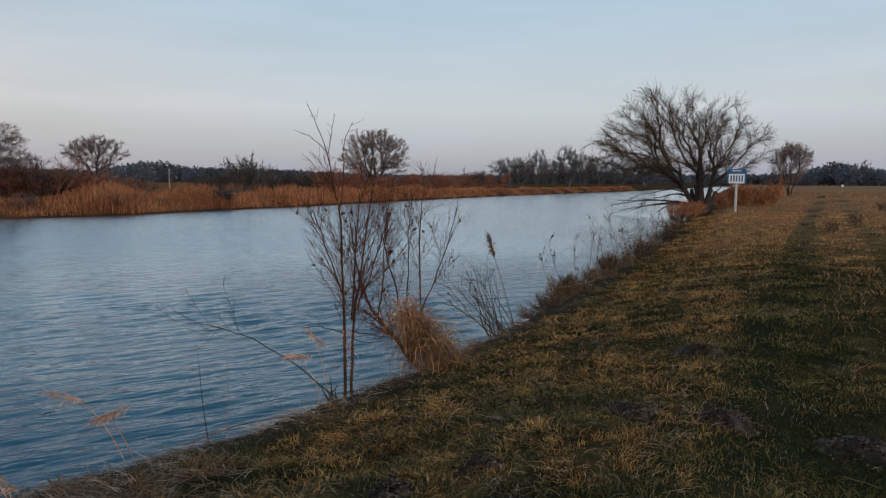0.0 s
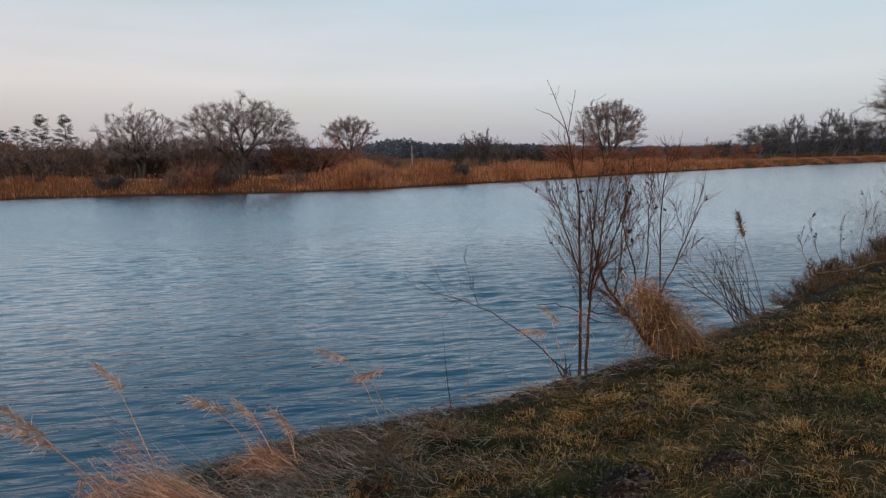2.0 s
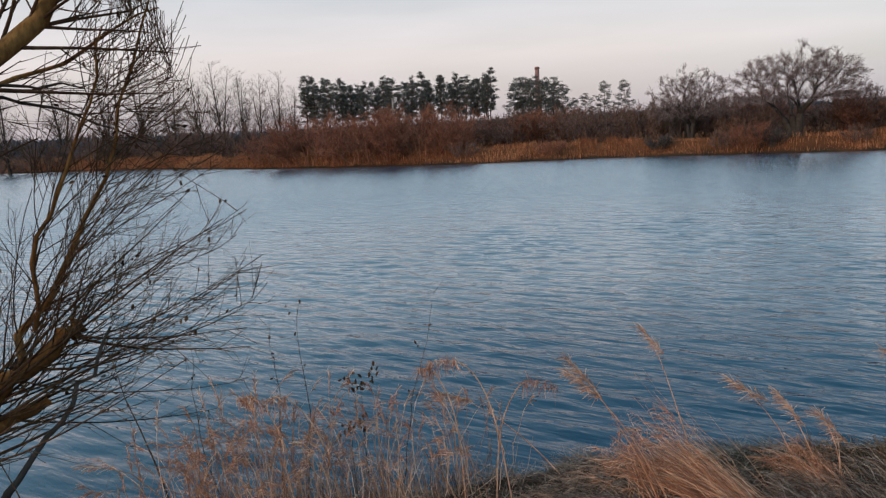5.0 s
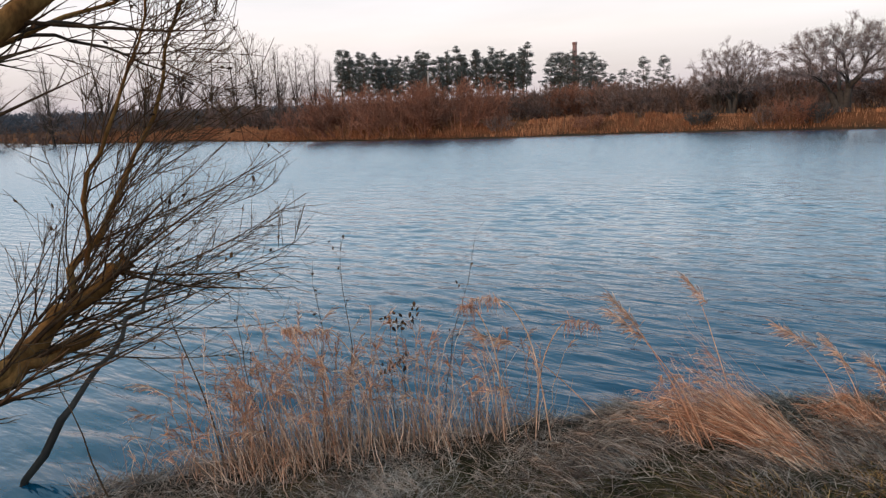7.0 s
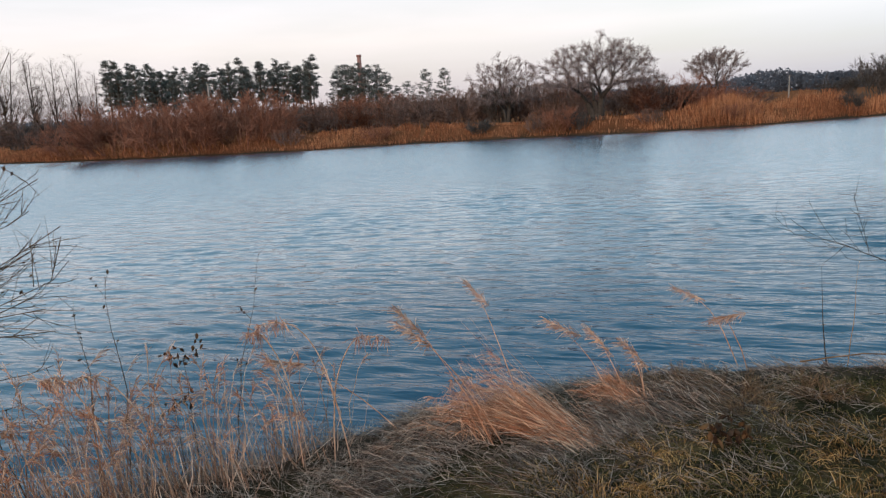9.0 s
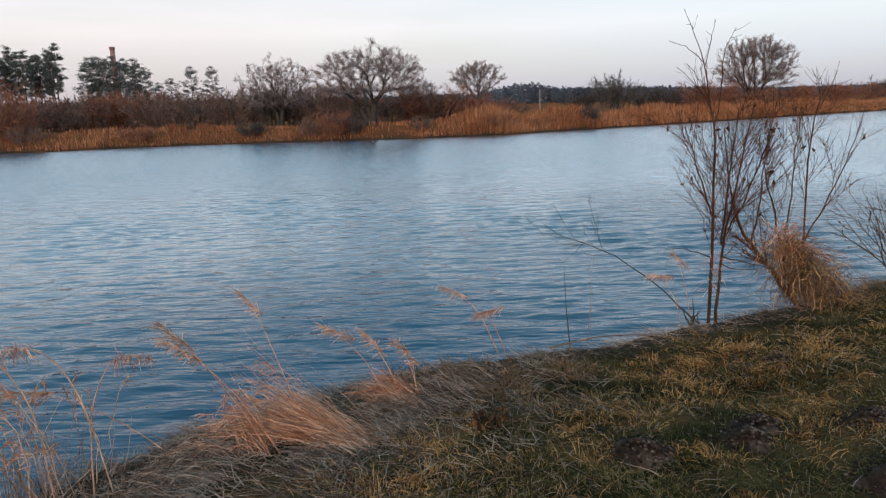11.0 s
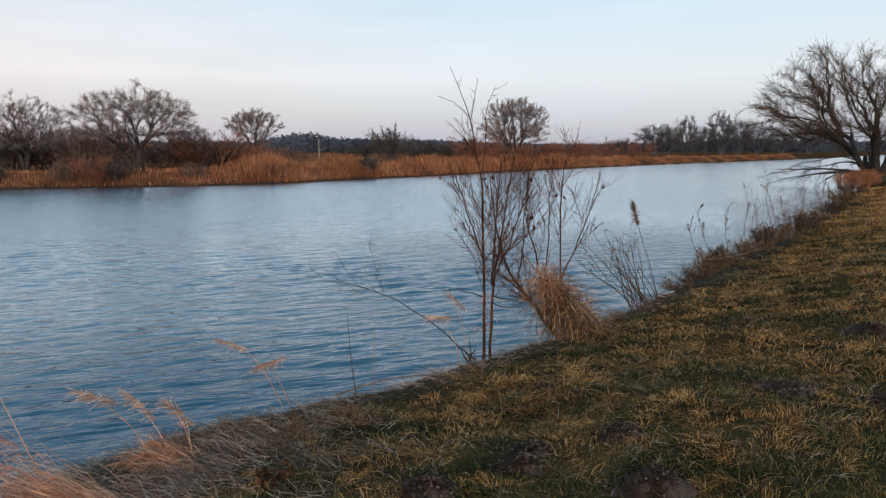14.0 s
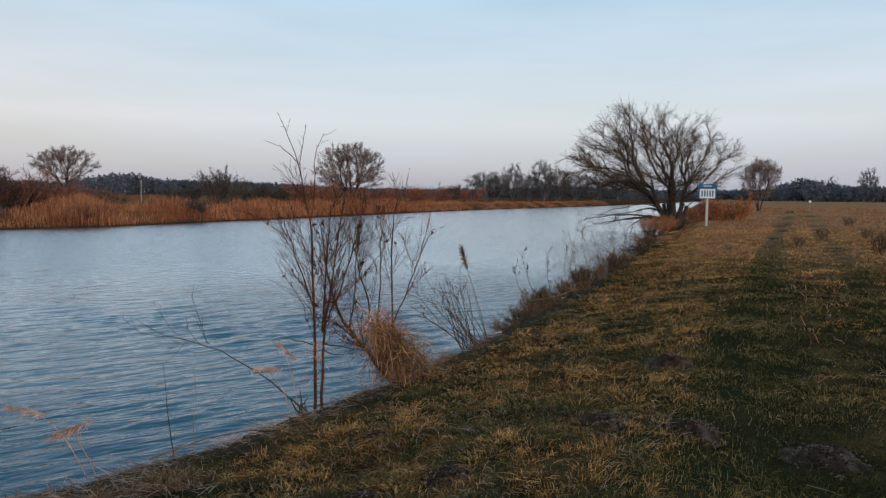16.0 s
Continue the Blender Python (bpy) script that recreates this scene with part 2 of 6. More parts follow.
M_STALK = mat("pale_reed_stalk", [(0.30, 0.155, 0.10), (0.50, 0.285, 0.19), (0.70, 0.47, 0.35)], 3, 15, 0.7, 0, island=0.35)
M_REED = mat("far_reed", [(0.20, 0.075, 0.038), (0.34, 0.135, 0.066), (0.50, 0.23, 0.12)], 0.16, 3, 0.85, 0, island=0.25)
# red and brown far-bank twigs: muted and lightened, haze painted into both
M_REDTWIG = mat("hazed_red_twig", [(0.17, 0.072, 0.048), (0.25, 0.108, 0.072), (0.33, 0.15, 0.10)], 0.5, 5, 0.85, 0, island=0.25)
M_BROWNTWIG = mat("hazed_brown_twig", [(0.115, 0.072, 0.060), (0.175, 0.110, 0.092), (0.24, 0.155, 0.13)], 0.5, 5, 0.85, 0, island=0.25)
M_DARKTWIG = mat("dark_twig", [(0.036, 0.030, 0.027), (0.056, 0.047, 0.042), (0.085, 0.071, 0.063)], 0.5, 5, 0.85, 0, island=0.25)
# dark far-bank bushes, lifted towards grey with painted haze
M_HAZEBUSH = mat("hazed_bush_twig", [(0.062, 0.054, 0.052), (0.092, 0.080, 0.076), (0.13, 0.112, 0.105)], 0.5, 5, 0.85, 0, island=0.25)
# distance haze is mixed into this twig colour as a pale blue-grey
M_HAZETWIG = mat("haze_tinted_twig", [(0.078, 0.072, 0.078), (0.108, 0.10, 0.104), (0.15, 0.136, 0.138)], 0.5, 5, 0.85, 0, island=0.25)
M_BARK = mat("grey_bark", [(0.035, 0.028, 0.024), (0.065, 0.050, 0.042), (0.10, 0.08, 0.065)], 3, 25, 0.9, 0.5, stretch=(1, 1, 0.25))
# lighter than near twigs: aerial haze is put into the colour
M_FARTWIG = mat("hazed_far_twig", [(0.15, 0.108, 0.104), (0.21, 0.155, 0.148), (0.29, 0.22, 0.21)], 0.6, 5, 0.9, 0, island=0.2)
# needle green greyed and lifted to carry the haze over the pines
M_NEEDLE = mat("hazed_pine_needles", [(0.060, 0.066, 0.062), (0.100, 0.108, 0.102), (0.145, 0.152, 0.145)], 0.6, 4, 0.8, 0, island=0.25)
M_PINEBARK = mat("pine_bark", [(0.05, 0.035, 0.028), (0.10, 0.065, 0.048), (0.15, 0.09, 0.06)], 1.0, 8, 0.9, 0.3, stretch=(1, 1, 0.3))
# air haze painted in: the woods are coloured grey-blue throughout
M_WOODS = mat("haze_tinted_woods", [(0.090, 0.095, 0.115), (0.115, 0.12, 0.142), (0.15, 0.15, 0.17)], 0.02, 0.05, 0.95, 0, island=0.07, through_light=0.5)
M_GREENBARK = mat("young_bark", [(0.034, 0.019, 0.012), (0.075, 0.037, 0.020), (0.13, 0.066, 0.034)], 6, 60, 0.7, 0.3, stretch=(1, 1, 0.3))
M_WILLOWBARK = mat("mossy_willow_bark", [(0.085, 0.036, 0.013), (0.17, 0.078, 0.026), (0.26, 0.135, 0.048)], 4, 40, 0.85, 0.6, stretch=(1, 1, 0.4))
M_TWIG = mat("bare_twig", [(0.05, 0.03, 0.02), (0.085, 0.052, 0.032), (0.13, 0.08, 0.048)], 3, 30, 0.75, 0, island=0.2)
M_TWIGRED = mat("reddish_twig", [(0.060, 0.025, 0.017), (0.092, 0.038, 0.024), (0.13, 0.057, 0.034)], 3, 30, 0.75, 0, island=0.2)
M_DEADLEAF = mat("dead_leaf", [(0.035, 0.02, 0.014), (0.075, 0.04, 0.024), (0.13, 0.07, 0.035)], 8, 60, 0.9, 0.3, rand=0.25)
M_SOIL = mat("molehill_soil", [(0.020, 0.013, 0.010), (0.046, 0.029, 0.022), (0.13, 0.088, 0.068)], 9, 60, 0.98, 1.0)
M_CLOD = mat("soil_crumbs", [(0.018, 0.011, 0.009), (0.038, 0.023, 0.018), (0.060, 0.037, 0.028), (0.14, 0.10, 0.08)], 9, 60, 0.98, 0, island=0.32)
M_BLUE = mat("sign_blue", [(0.03, 0.12, 0.25), (0.04, 0.15, 0.30)], 3, 30, 0.5, 0)
M_WHITE = mat("sign_white", [(0.66, 0.68, 0.70), (0.78, 0.79, 0.80)], 3, 30, 0.5, 0)
M_POSTGREY = mat("galvanised_post", [(0.42, 0.42, 0.43), (0.55, 0.55, 0.56)], 5, 40, 0.5, 0.1)
M_POLE = mat("concrete_pole", [(0.24, 0.21, 0.19), (0.34, 0.30, 0.27)], 2, 20, 0.8, 0.1)
# brick red lightened, with the haze of its distance in the colour
M_BRICK = mat("hazed_chimney_brick", [(0.24, 0.13, 0.115), (0.32, 0.18, 0.16)], 0.4, 3, 0.9, 0.3)

# ---------------------------------------------------------------- mesh helpers


def mesh(name, V, Q=None, T=None, smooth=False):
    """A mesh from arrays of corners, quads and triangles."""
    V = np.asarray(V, np.float32).reshape(-1, 3)
    Q = np.zeros((0, 4), np.int32) if Q is None else np.asarray(Q, np.int32).reshape(-1, 4)
    T = np.zeros((0, 3), np.int32) if T is None else np.asarray(T, np.int32).reshape(-1, 3)
    me = bpy.data.meshes.new(name)
    me.vertices.add(len(V))
    me.vertices.foreach_set("co", V.ravel())
    me.loops.add(Q.size + T.size)
    me.loops.foreach_set("vertex_index", np.concatenate([Q.ravel(), T.ravel()]))
    me.polygons.add(len(Q) + len(T))
    me.polygons.foreach_set("loop_start", np.concatenate([np.arange(len(Q)) * 4, Q.size + np.arange(len(T)) * 3]).astype(np.int32))
    if smooth:
        me.polygons.foreach_set("use_smooth", np.ones(len(Q) + len(T), bool))
    me.update(calc_edges=True)
    return me


def part(name, me, material, parent=None, label="", at=None):
    ob = new(name, me)
    if not me.materials:
        me.materials.append(material)
    ob.parent = parent
    if at is not None:
        ob.location = at
    return tagged(ob, label)


def thing(name, at, label, category, group="", kind=""):
    ob = new(name)
    ob.empty_display_size = 0.1
    ob.location = at
    return tagged(ob, label, category, group, kind)


def unit(v):
    return v / (np.linalg.norm(v, axis=-1, keepdims=True) + 1e-9)


def tubes(name, sets, k=5):
    """One mesh of tapering round twigs; sets: pairs of lines (B, n, 3) and radii (B, n)."""
    VV, QQ, off = [], [], 0
    for P, R in sets:
        B, n = P.shape[:2]
        if B == 0:
            continue
        kk = k
        t = unit(P[:, -1] - P[:, 0])
        ref = np.where(np.abs(t[:, 2:3]) > 0.9, [[1.0, 0, 0]], [[0, 0, 1.0]])
        a = unit(np.cross(t, ref))
        b = np.cross(t, a)
        th = np.arange(kk) * 2 * math.pi / kk
        ring = np.cos(th)[None, :, None] * a[:, None] + np.sin(th)[None, :, None] * b[:, None]
        V = P[:, :, None, :] + R[:, :, None, None] * ring[:, None]
        i = np.arange(B * n * kk).reshape(B, n, kk)
        j = np.roll(i, -1, 2)
        VV.append(V.reshape(-1, 3))
        QQ.append(np.stack([i[:, :-1], j[:, :-1], j[:, 1:], i[:, 1:]], -1).reshape(-1, 4) + off)
        off += V.shape[0] * n * kk
    return mesh(name, np.concatenate(VV), np.concatenate(QQ), smooth=True)


def ribbons(name, P, Wd, rng):
    """One mesh of thin leaves along lines P (B, n, 3) with widths Wd (B, n), each turned at random."""
    B, n = P.shape[:2]
    t = unit(P[:, -1] - P[:, 0])
    s = unit(np.cross(t, rng.normal(size=(B, 3))))
    V = np.stack([P - s[:, None] * Wd[:, :, None] / 2, P + s[:, None] * Wd[:, :, None] / 2], 2)
    i = np.arange(B * n * 2).reshape(B, n, 2)
    Q = np.stack([i[:, :-1, 0], i[:, :-1, 1], i[:, 1:, 1], i[:, 1:, 0]], -1)
    return mesh(name, V, Q)


def bent(base, tip, n, sag, rng=None, wig=0.0):
    """Lines from base to tip, sagging (or rising) between and curving over."""
    u = np.linspace(0, 1, n)[None, :, None]
    P = base[:, None] * (1 - u) + tip[:, None] * u
    P[:, :, 2] += (4 * u * (1 - u))[:, :, 0] * np.asarray(sag).reshape(-1, 1)
    if rng is not None and wig:
        w = rng.normal(size=P.shape) * wig
        w[:, 0] = 0
        P = P + np.cumsum(w, 1)
    return P


def spawn(rng, P, R, count, u, ang, length, n, wig=0.1, up=0.0, ratio=0.6, minr=0.004, falloff=0.4, out=0.0):
    """Children of the branches P: count of them, at the stretch u of their parents, leaving at the angles ang."""
    B, m = P.shape[:2]
    ln = np.linalg.norm(P[:, -1] - P[:, 0], axis=1) + 1e-6
    b = rng.choice(B, count, p=ln / ln.sum())
    uu = rng.uniform(u[0], u[1], count)
    f = uu * (m - 1)
    i = np.minimum(f.astype(int), m - 2)
    w = (f - i)[:, None]
    p = P[b, i] * (1 - w) + P[b, i + 1] * w
    r = R[b, i] * (1 - w[:, 0]) + R[b, i + 1] * w[:, 0]
    t = unit(P[b, i + 1] - P[b, i])
    q = unit(np.cross(t, rng.normal(size=(count, 3))))
    if out:
        o = p - P[:, 0].mean(0)
        o[:, 2] *= 0.3
        o = unit(o)
        o = o - (o * t).sum(1, keepdims=True) * t
        q = unit(q + out * unit(o))
    a = np.radians(rng.uniform(ang[0], ang[1], count))[:, None]
    d = np.cos(a) * t + np.sin(a) * q
    L = rng.uniform(length[0], length[1], count) * (1 - falloff * uu)
    C = np.zeros((count, n, 3))
    C[:, 0] = p
    for s in range(1, n):
        d = unit(d + rng.normal(size=d.shape) * wig + np.array([0, 0, up]))
        C[:, s] = C[:, s - 1] + d * (L / (n - 1))[:, None]
    r0 = np.maximum(r * ratio, minr)
    CR = r0[:, None] * (1 - np.linspace(0, 1, n)[None] * 0.85)
    return C, np.maximum(CR, minr * 0.6)


def stems(rng, count, spread, tilt, length, n, r, wig=0.06, up=0.03, lean=(0, 0)):
    """Stems that rise from a patch of ground and fan out."""
    a = rng.uniform(0, 2 * math.pi, count)
    q = np.sqrt(rng.uniform(0, 1, count)) * spread
    p = np.stack([np.cos(a) * q, np.sin(a) * q, np.full(count, -0.05)], 1)
    th = np.radians(rng.uniform(tilt[0], tilt[1], count))
    b = a + rng.normal(size=count) * 0.7
    d = np.stack([np.sin(th) * np.cos(b) + lean[0], np.sin(th) * np.sin(b) + lean[1], np.cos(th)], 1)
    d = unit(d)
    L = rng.uniform(length[0], length[1], count)
    P = np.zeros((count, n, 3))
    P[:, 0] = p
    for s in range(1, n):
        d = unit(d + rng.normal(size=d.shape) * wig + np.array([0, 0, up]))
        P[:, s] = P[:, s - 1] + d * (L / (n - 1))[:, None]
    R = rng.uniform(0.7, 1.2, count)[:, None] * r * (1 - 0.8 * np.linspace(0, 1, n)[None])
    return P, R


def fit_size(sets, w, h):
    """Scales a plant so that it is w wide and h high."""
    allp = np.concatenate([P.reshape(-1, 3) for P, _ in sets])
    lo, hi = np.percentile(allp, 1.0, 0), np.percentile(allp, 99.0, 0)
    s = np.array([w / max(hi[0] - lo[0], hi[1] - lo[1]) * 1.0] * 2 + [h / hi[2]])
    return [(P * s, R) for P, R in sets]


def polar(az, d, z=0.0):
    a = radians(az)
    return (-d * math.sin(a), d * math.cos(a), z)


def near_line(P, L):
    """Distance of the points P (N, 2) from the line L, signed: positive to the right of its way."""
    best, sign = np.full(len(P), 1e9), np.ones(len(P))
    for a, b in zip(L[:-1], L[1:]):
        d = b - a
        u = np.clip(((P - a) @ d) / (d @ d), 0, 1)
        q = P - (a + u[:, None] * d)
        r = np.hypot(q[:, 0], q[:, 1])
        s = np.sign(d[1] * q[:, 0] - d[0] * q[:, 1])
        m = r < best
        best[m], sign[m] = r[m], s[m]
    return best * sign


def smooth(a, b, x):
    t = np.clip((x - a) / (b - a), 0, 1)
    return t * t * (3 - 2 * t)


def wob(P, f, seed=0.0):
    """Cheap smooth unevenness of the plan."""
    x, y = P[:, 0] * f, P[:, 1] * f
    return (np.sin(x * 1.7 + 1.3 * np.sin(y * 0.9 + seed) + seed) + np.sin(y * 2.1 + 1.7 * np.sin(x * 1.1 - seed) + 2 * seed) + np.sin((x + y) * 1.3 + seed * 3)) / 3


# ---------------------------------------------------------------- the lie of the land
WATER_Z = -0.65
NEAR_BANK = np.array([(-30, -60), (-8, -18), (-5.0, -6), (-4.3, -1.5), (-3.9, 0.8), (-3.68, 1.6), (-3.5, 2.25), (-3.42, 2.75), (-3.08, 3.3), (-2.88, 3.85), (-2.5, 4.35), (-1.95, 4.92), (-1.42, 5.38), (-0.95, 6.05),
                      (-0.1, 7.2), (0.85, 8.8), (1.95, 10.8), (3.7, 14.2), (7.8, 22.8), (14.2, 38), (21, 54), (38, 95), (80, 190), (240, 520), (900, 1900)], float)
FAR_BANK = np.array([(-900, -160), (-300, -60), (-113, -7), (-89, 8), (-64, 15), (-53.5, 19.6), (-43.5, 25.5), (-37.3, 32.5), (-30.5, 36.4), (-23.6, 40),
                     (-18.9, 45), (-15.4, 52), (-8.2, 65.5), (-2.2, 78.5), (9.5, 99.5), (23.7, 122), (48, 160), (95, 240), (260, 560), (900, 1950)], float)
TRACK = np.array([(0.6, 1.0), (1.75, 3.46), (2.27, 4.46), (3.11, 6.06), (4.22, 8.14), (5.77, 10.93), (9.88, 18.1), (15, 27.2), (25.9, 45.6), (48, 84)], float)
TRACK2 = TRACK + np.array([1.55, -0.75])


def land_z(P):
    s = near_line(P, NEAR_BANK)
    f = -near_line(P, FAR_BANK)
    n = wob(P, 1.3) * 0.03 + wob(P, 4.1, 2.0) * 0.012
    near = -0.40 + 0.40 * smooth(-0.1, 3.2, s) + n * smooth(-0.3, 1.5, s) + 0.3 * smooth(60, 200, s) * 0
    near = np.where(s < 0, -0.40 - 1.4 * smooth(0.0, 0.9, -s + 0.06 * wob(P, 5.0, 1.0)), near)
    far = -0.62 + 0.85 * smooth(0, 2.0, f) + wob(P, 0.6, 4.0) * 0.08
    far = np.where(f < 0, -0.62 - 1.2 * smooth(0, 3, -f), far)
    return np.maximum(near, far), s, f


def ground():
    def axis(c, reach):
        g, x = [0.0], 0.0
        while x < reach:
            x += 0.10 + 0.042 * x
            g.append(x)
        g = np.array(g)
        return np.concatenate([-g[:0:-1], g]) + c
    xs, ys = axis(-0.5, 3200), axis(5.5, 3200)
    X, Y = np.meshgrid(xs, ys)
    P = np.stack([X.ravel(), Y.ravel()], 1)
    z, s, f = land_z(P)
    d1, d2 = np.abs(near_line(P, TRACK)), np.abs(near_line(P, TRACK2))
    worn = np.maximum(smooth(np.where(P[:, 1] < 9, 1.0, 0.55), 0.15, d1), 0.75 * smooth(0.4, 0.1, d2)) * np.clip(0.8 + 0.5 * wob(P, 2.3, 5), 0, 1)
    z = z - 0.045 * worn
    me = mesh("ground", np.column_stack([P, z]), smooth=True,
              Q=(lambda i: np.stack([i[:-1, :-1], i[:-1, 1:], i[1:, 1:], i[1:, :-1]], -1).reshape(-1, 4))(np.arange(len(P)).reshape(X.shape)))
    ob = part("ground", me, M_GROUND)
    fld = smooth(4.6, 8.5, s) * smooth(9, 26, np.hypot(P[:, 0], P[:, 1])) * 0.9
    fld = np.maximum(fld, smooth(13, 26, np.hypot(P[:, 0], P[:, 1])) * smooth(0.8, 2.5, s) * 0.85)
    fld = fld * (1 - 0.85 * worn)
    mud = smooth(0.5, 0.0, s) * smooth(-5, 0, s) + smooth(0.8, 0.0, f) * (s < -1)
    for nm, val in (("worn", worn), ("field", fld), ("mud", np.clip(mud, 0, 1)), ("litter", smooth(0.2, 0.9, f) * 1.3 * (0.2 + 0.8 * smooth(40, -20, P[:, 0])))):
        me.attributes.new(nm, "FLOAT", "POINT").data.foreach_set("value", val.astype(np.float32))
    tagged(ob, "uneven river meadow with short winter grass and worn track", "ground", kind="structure")


def water():
    """River surface with wind waves; the waves run shorter and finer where the sheet is finely divided."""
    rng = np.random.default_rng(61)

    def axis(c, fine, reach):
        g, x, st = [0.0], 0.0, 0.055
        while x < reach:
            st = 0.055 if x < fine else st * 1.068
            x += st
            g.append(x)
        g = np.array(g)
        return np.concatenate([-g[:0:-1], g]) + c
    xs, ys = axis(-6.2, 6.3, 2600), axis(6.4, 6.3, 2600)
    X, Y = np.meshgrid(xs, ys)
    step = np.maximum(*np.meshgrid(np.gradient(xs), np.gradient(ys)))
    P = np.stack([X.ravel(), Y.ravel()], 1)
    gust = (0.75 + 0.35 * wob(P, 0.21, 1.5) + 0.25 * wob(P, 0.8, 4.0)).reshape(X.shape)
    Z = np.zeros_like(X)
    for _ in range(46):
        lam = 0.18 * (3.6 ** rng.uniform(0, 1) ** 1.5)
        a = radians(rng.normal() * 21 + 122)
        k = 2 * math.pi / lam
        ph = k * (X * math.cos(a) + Y * math.sin(a)) + rng.uniform(0, 6.28)
        ph = ph + 0.8 * np.sin(0.35 * (X * math.sin(a) - Y * math.cos(a)) + rng.uniform(0, 6.28))
        Z += 0.033 * lam / (2 * math.pi) * np.sin(ph) * smooth(0.30, 0.42, np.minimum(lam / np.maximum(step, 1e-6) / 8.0, 1.0)) * gust
    i = np.arange(X.size).reshape(X.shape)
    Q = np.stack([i[:-1, :-1], i[:-1, 1:], i[1:, 1:], i[1:, :-1]], -1).reshape(-1, 4)
    me = mesh("water", np.column_stack([P, Z.ravel()]), Q, smooth=True)
    ob = part("water", me, M_WATER, at=(0, 0, WATER_Z))
    tagged(ob, "wide grey-blue river with small wind ripples", "river", kind="structure")


ground()
water()

# ---------------------------------------------------------------- trees and shrubs


def skeleton(rng, P0, w, h, zb, zc, foot, count, far=0.3, lean=(0, 0), bend=0.18):
    """Grows branches from the trunks P0 towards points strewn through a lobed crown; each starts at the nearest wood.
    Returns the branches (count, 6, 3) and how many branches hang on each of their points."""
    u = unit(rng.normal(size=(count, 3)))
    u[:, 2] = np.where(u[:, 2] < -0.55, -u[:, 2], u[:, 2])
    r = rng.uniform(0.12, 1.0, count) ** 0.42
    th = np.arctan2(u[:, 1], u[:, 0])
    ph = rng.uniform(0, 6.28, 3)
    lobe = 1 + 0.08 * np.sin(3 * th + ph[0] + 2 * u[:, 2]) + 0.06 * np.sin(5 * th + ph[1]) + 0.05 * np.sin(5 * u[:, 2] + ph[2])
    r = r * lobe
    z = np.where(u[:, 2] > 0, zc + u[:, 2] * r * (h - zc), zc + u[:, 2] * r * (zc - zb))
    k = r * np.where(u[:, 2] > 0, 1.0, 1 - (1 - foot) * np.clip(-u[:, 2] * r, 0, 1) ** 0.8)
    hyp = np.sqrt(np.maximum(1 - u[:, 2] ** 2, 1e-6))
    T = np.column_stack([u[:, 0] / hyp * np.sqrt(np.maximum(1 - u[:, 2] ** 2, 0)) * k * w / 2, u[:, 1] * k * w / 2, z])
    T[:, :2] += np.array(lean) * smooth(0.05 * h, 0.5 * h, T[:, 2:])
    start = P0[:, -1].mean(0)
    T = T[np.argsort(np.linalg.norm(T - start, axis=1))]
    pts = [P0[:, i] for i in range(2, P0.shape[1])]
    nodes = np.concatenate(pts)
    up = np.concatenate([unit(P0[:, i] - P0[:, i - 1]) for i in range(2, P0.shape[1])])
    plen = np.concatenate([np.full(len(P0), i * 0.02 * h) for i in range(2, P0.shape[1])])
    N = len(nodes) + count * 5
    X, D, L, A = np.zeros((N, 3)), np.zeros((N, 3)), np.zeros(N), np.full(N, -1)
    n = len(nodes)
    X[:n], D[:n], L[:n] = nodes, up, plen
    out, idx = np.zeros((count, 6, 3)), np.zeros((count, 6), int)
    tt = np.linspace(0, 1, 6)[:, None]
    for c in range(count):
        v = T[c] - X[:n]
        d = np.linalg.norm(v, axis=1)
        back = np.clip(-(v * D[:n]).sum(1) / (d + 1e-6), 0, 1)
        i = int(np.argmin(d * (1 + 0.8 * back) + far * L[:n]))
        a, e = X[i], T[c]
        q = a + 0.32 * v[i] + D[i] * d[i] * bend + np.array([0, 0, 0.05 * d[i]])
        P = (1 - tt) ** 2 * a + 2 * tt * (1 - tt) * q + tt ** 2 * e
        P[1:-1] += rng.normal(size=(4, 3)) * (0.004 + 0.05 * bend) * d[i]
        out[c] = P
        X[n:n + 5] = P[1:]
        D[n:n + 5] = unit(P[1:] - P[:-1])
        L[n:n + 5] = L[i] + d[i] * np.arange(1, 6) / 5
        A[n:n + 5] = [i, n, n + 1, n + 2, n + 3]
        idx[c] = [i, n, n + 1, n + 2, n + 3, n + 4]
        n += 5
    W = np.zeros(n)
    W[idx[:, 5]] += 1
    for j in range(n - 1, -1, -1):
        if A[j] >= 0:
            W[A[j]] += W[j]
    Wb = W[idx]
    Wb[:, 0] = W[idx[:, 1]]
    return out, Wb


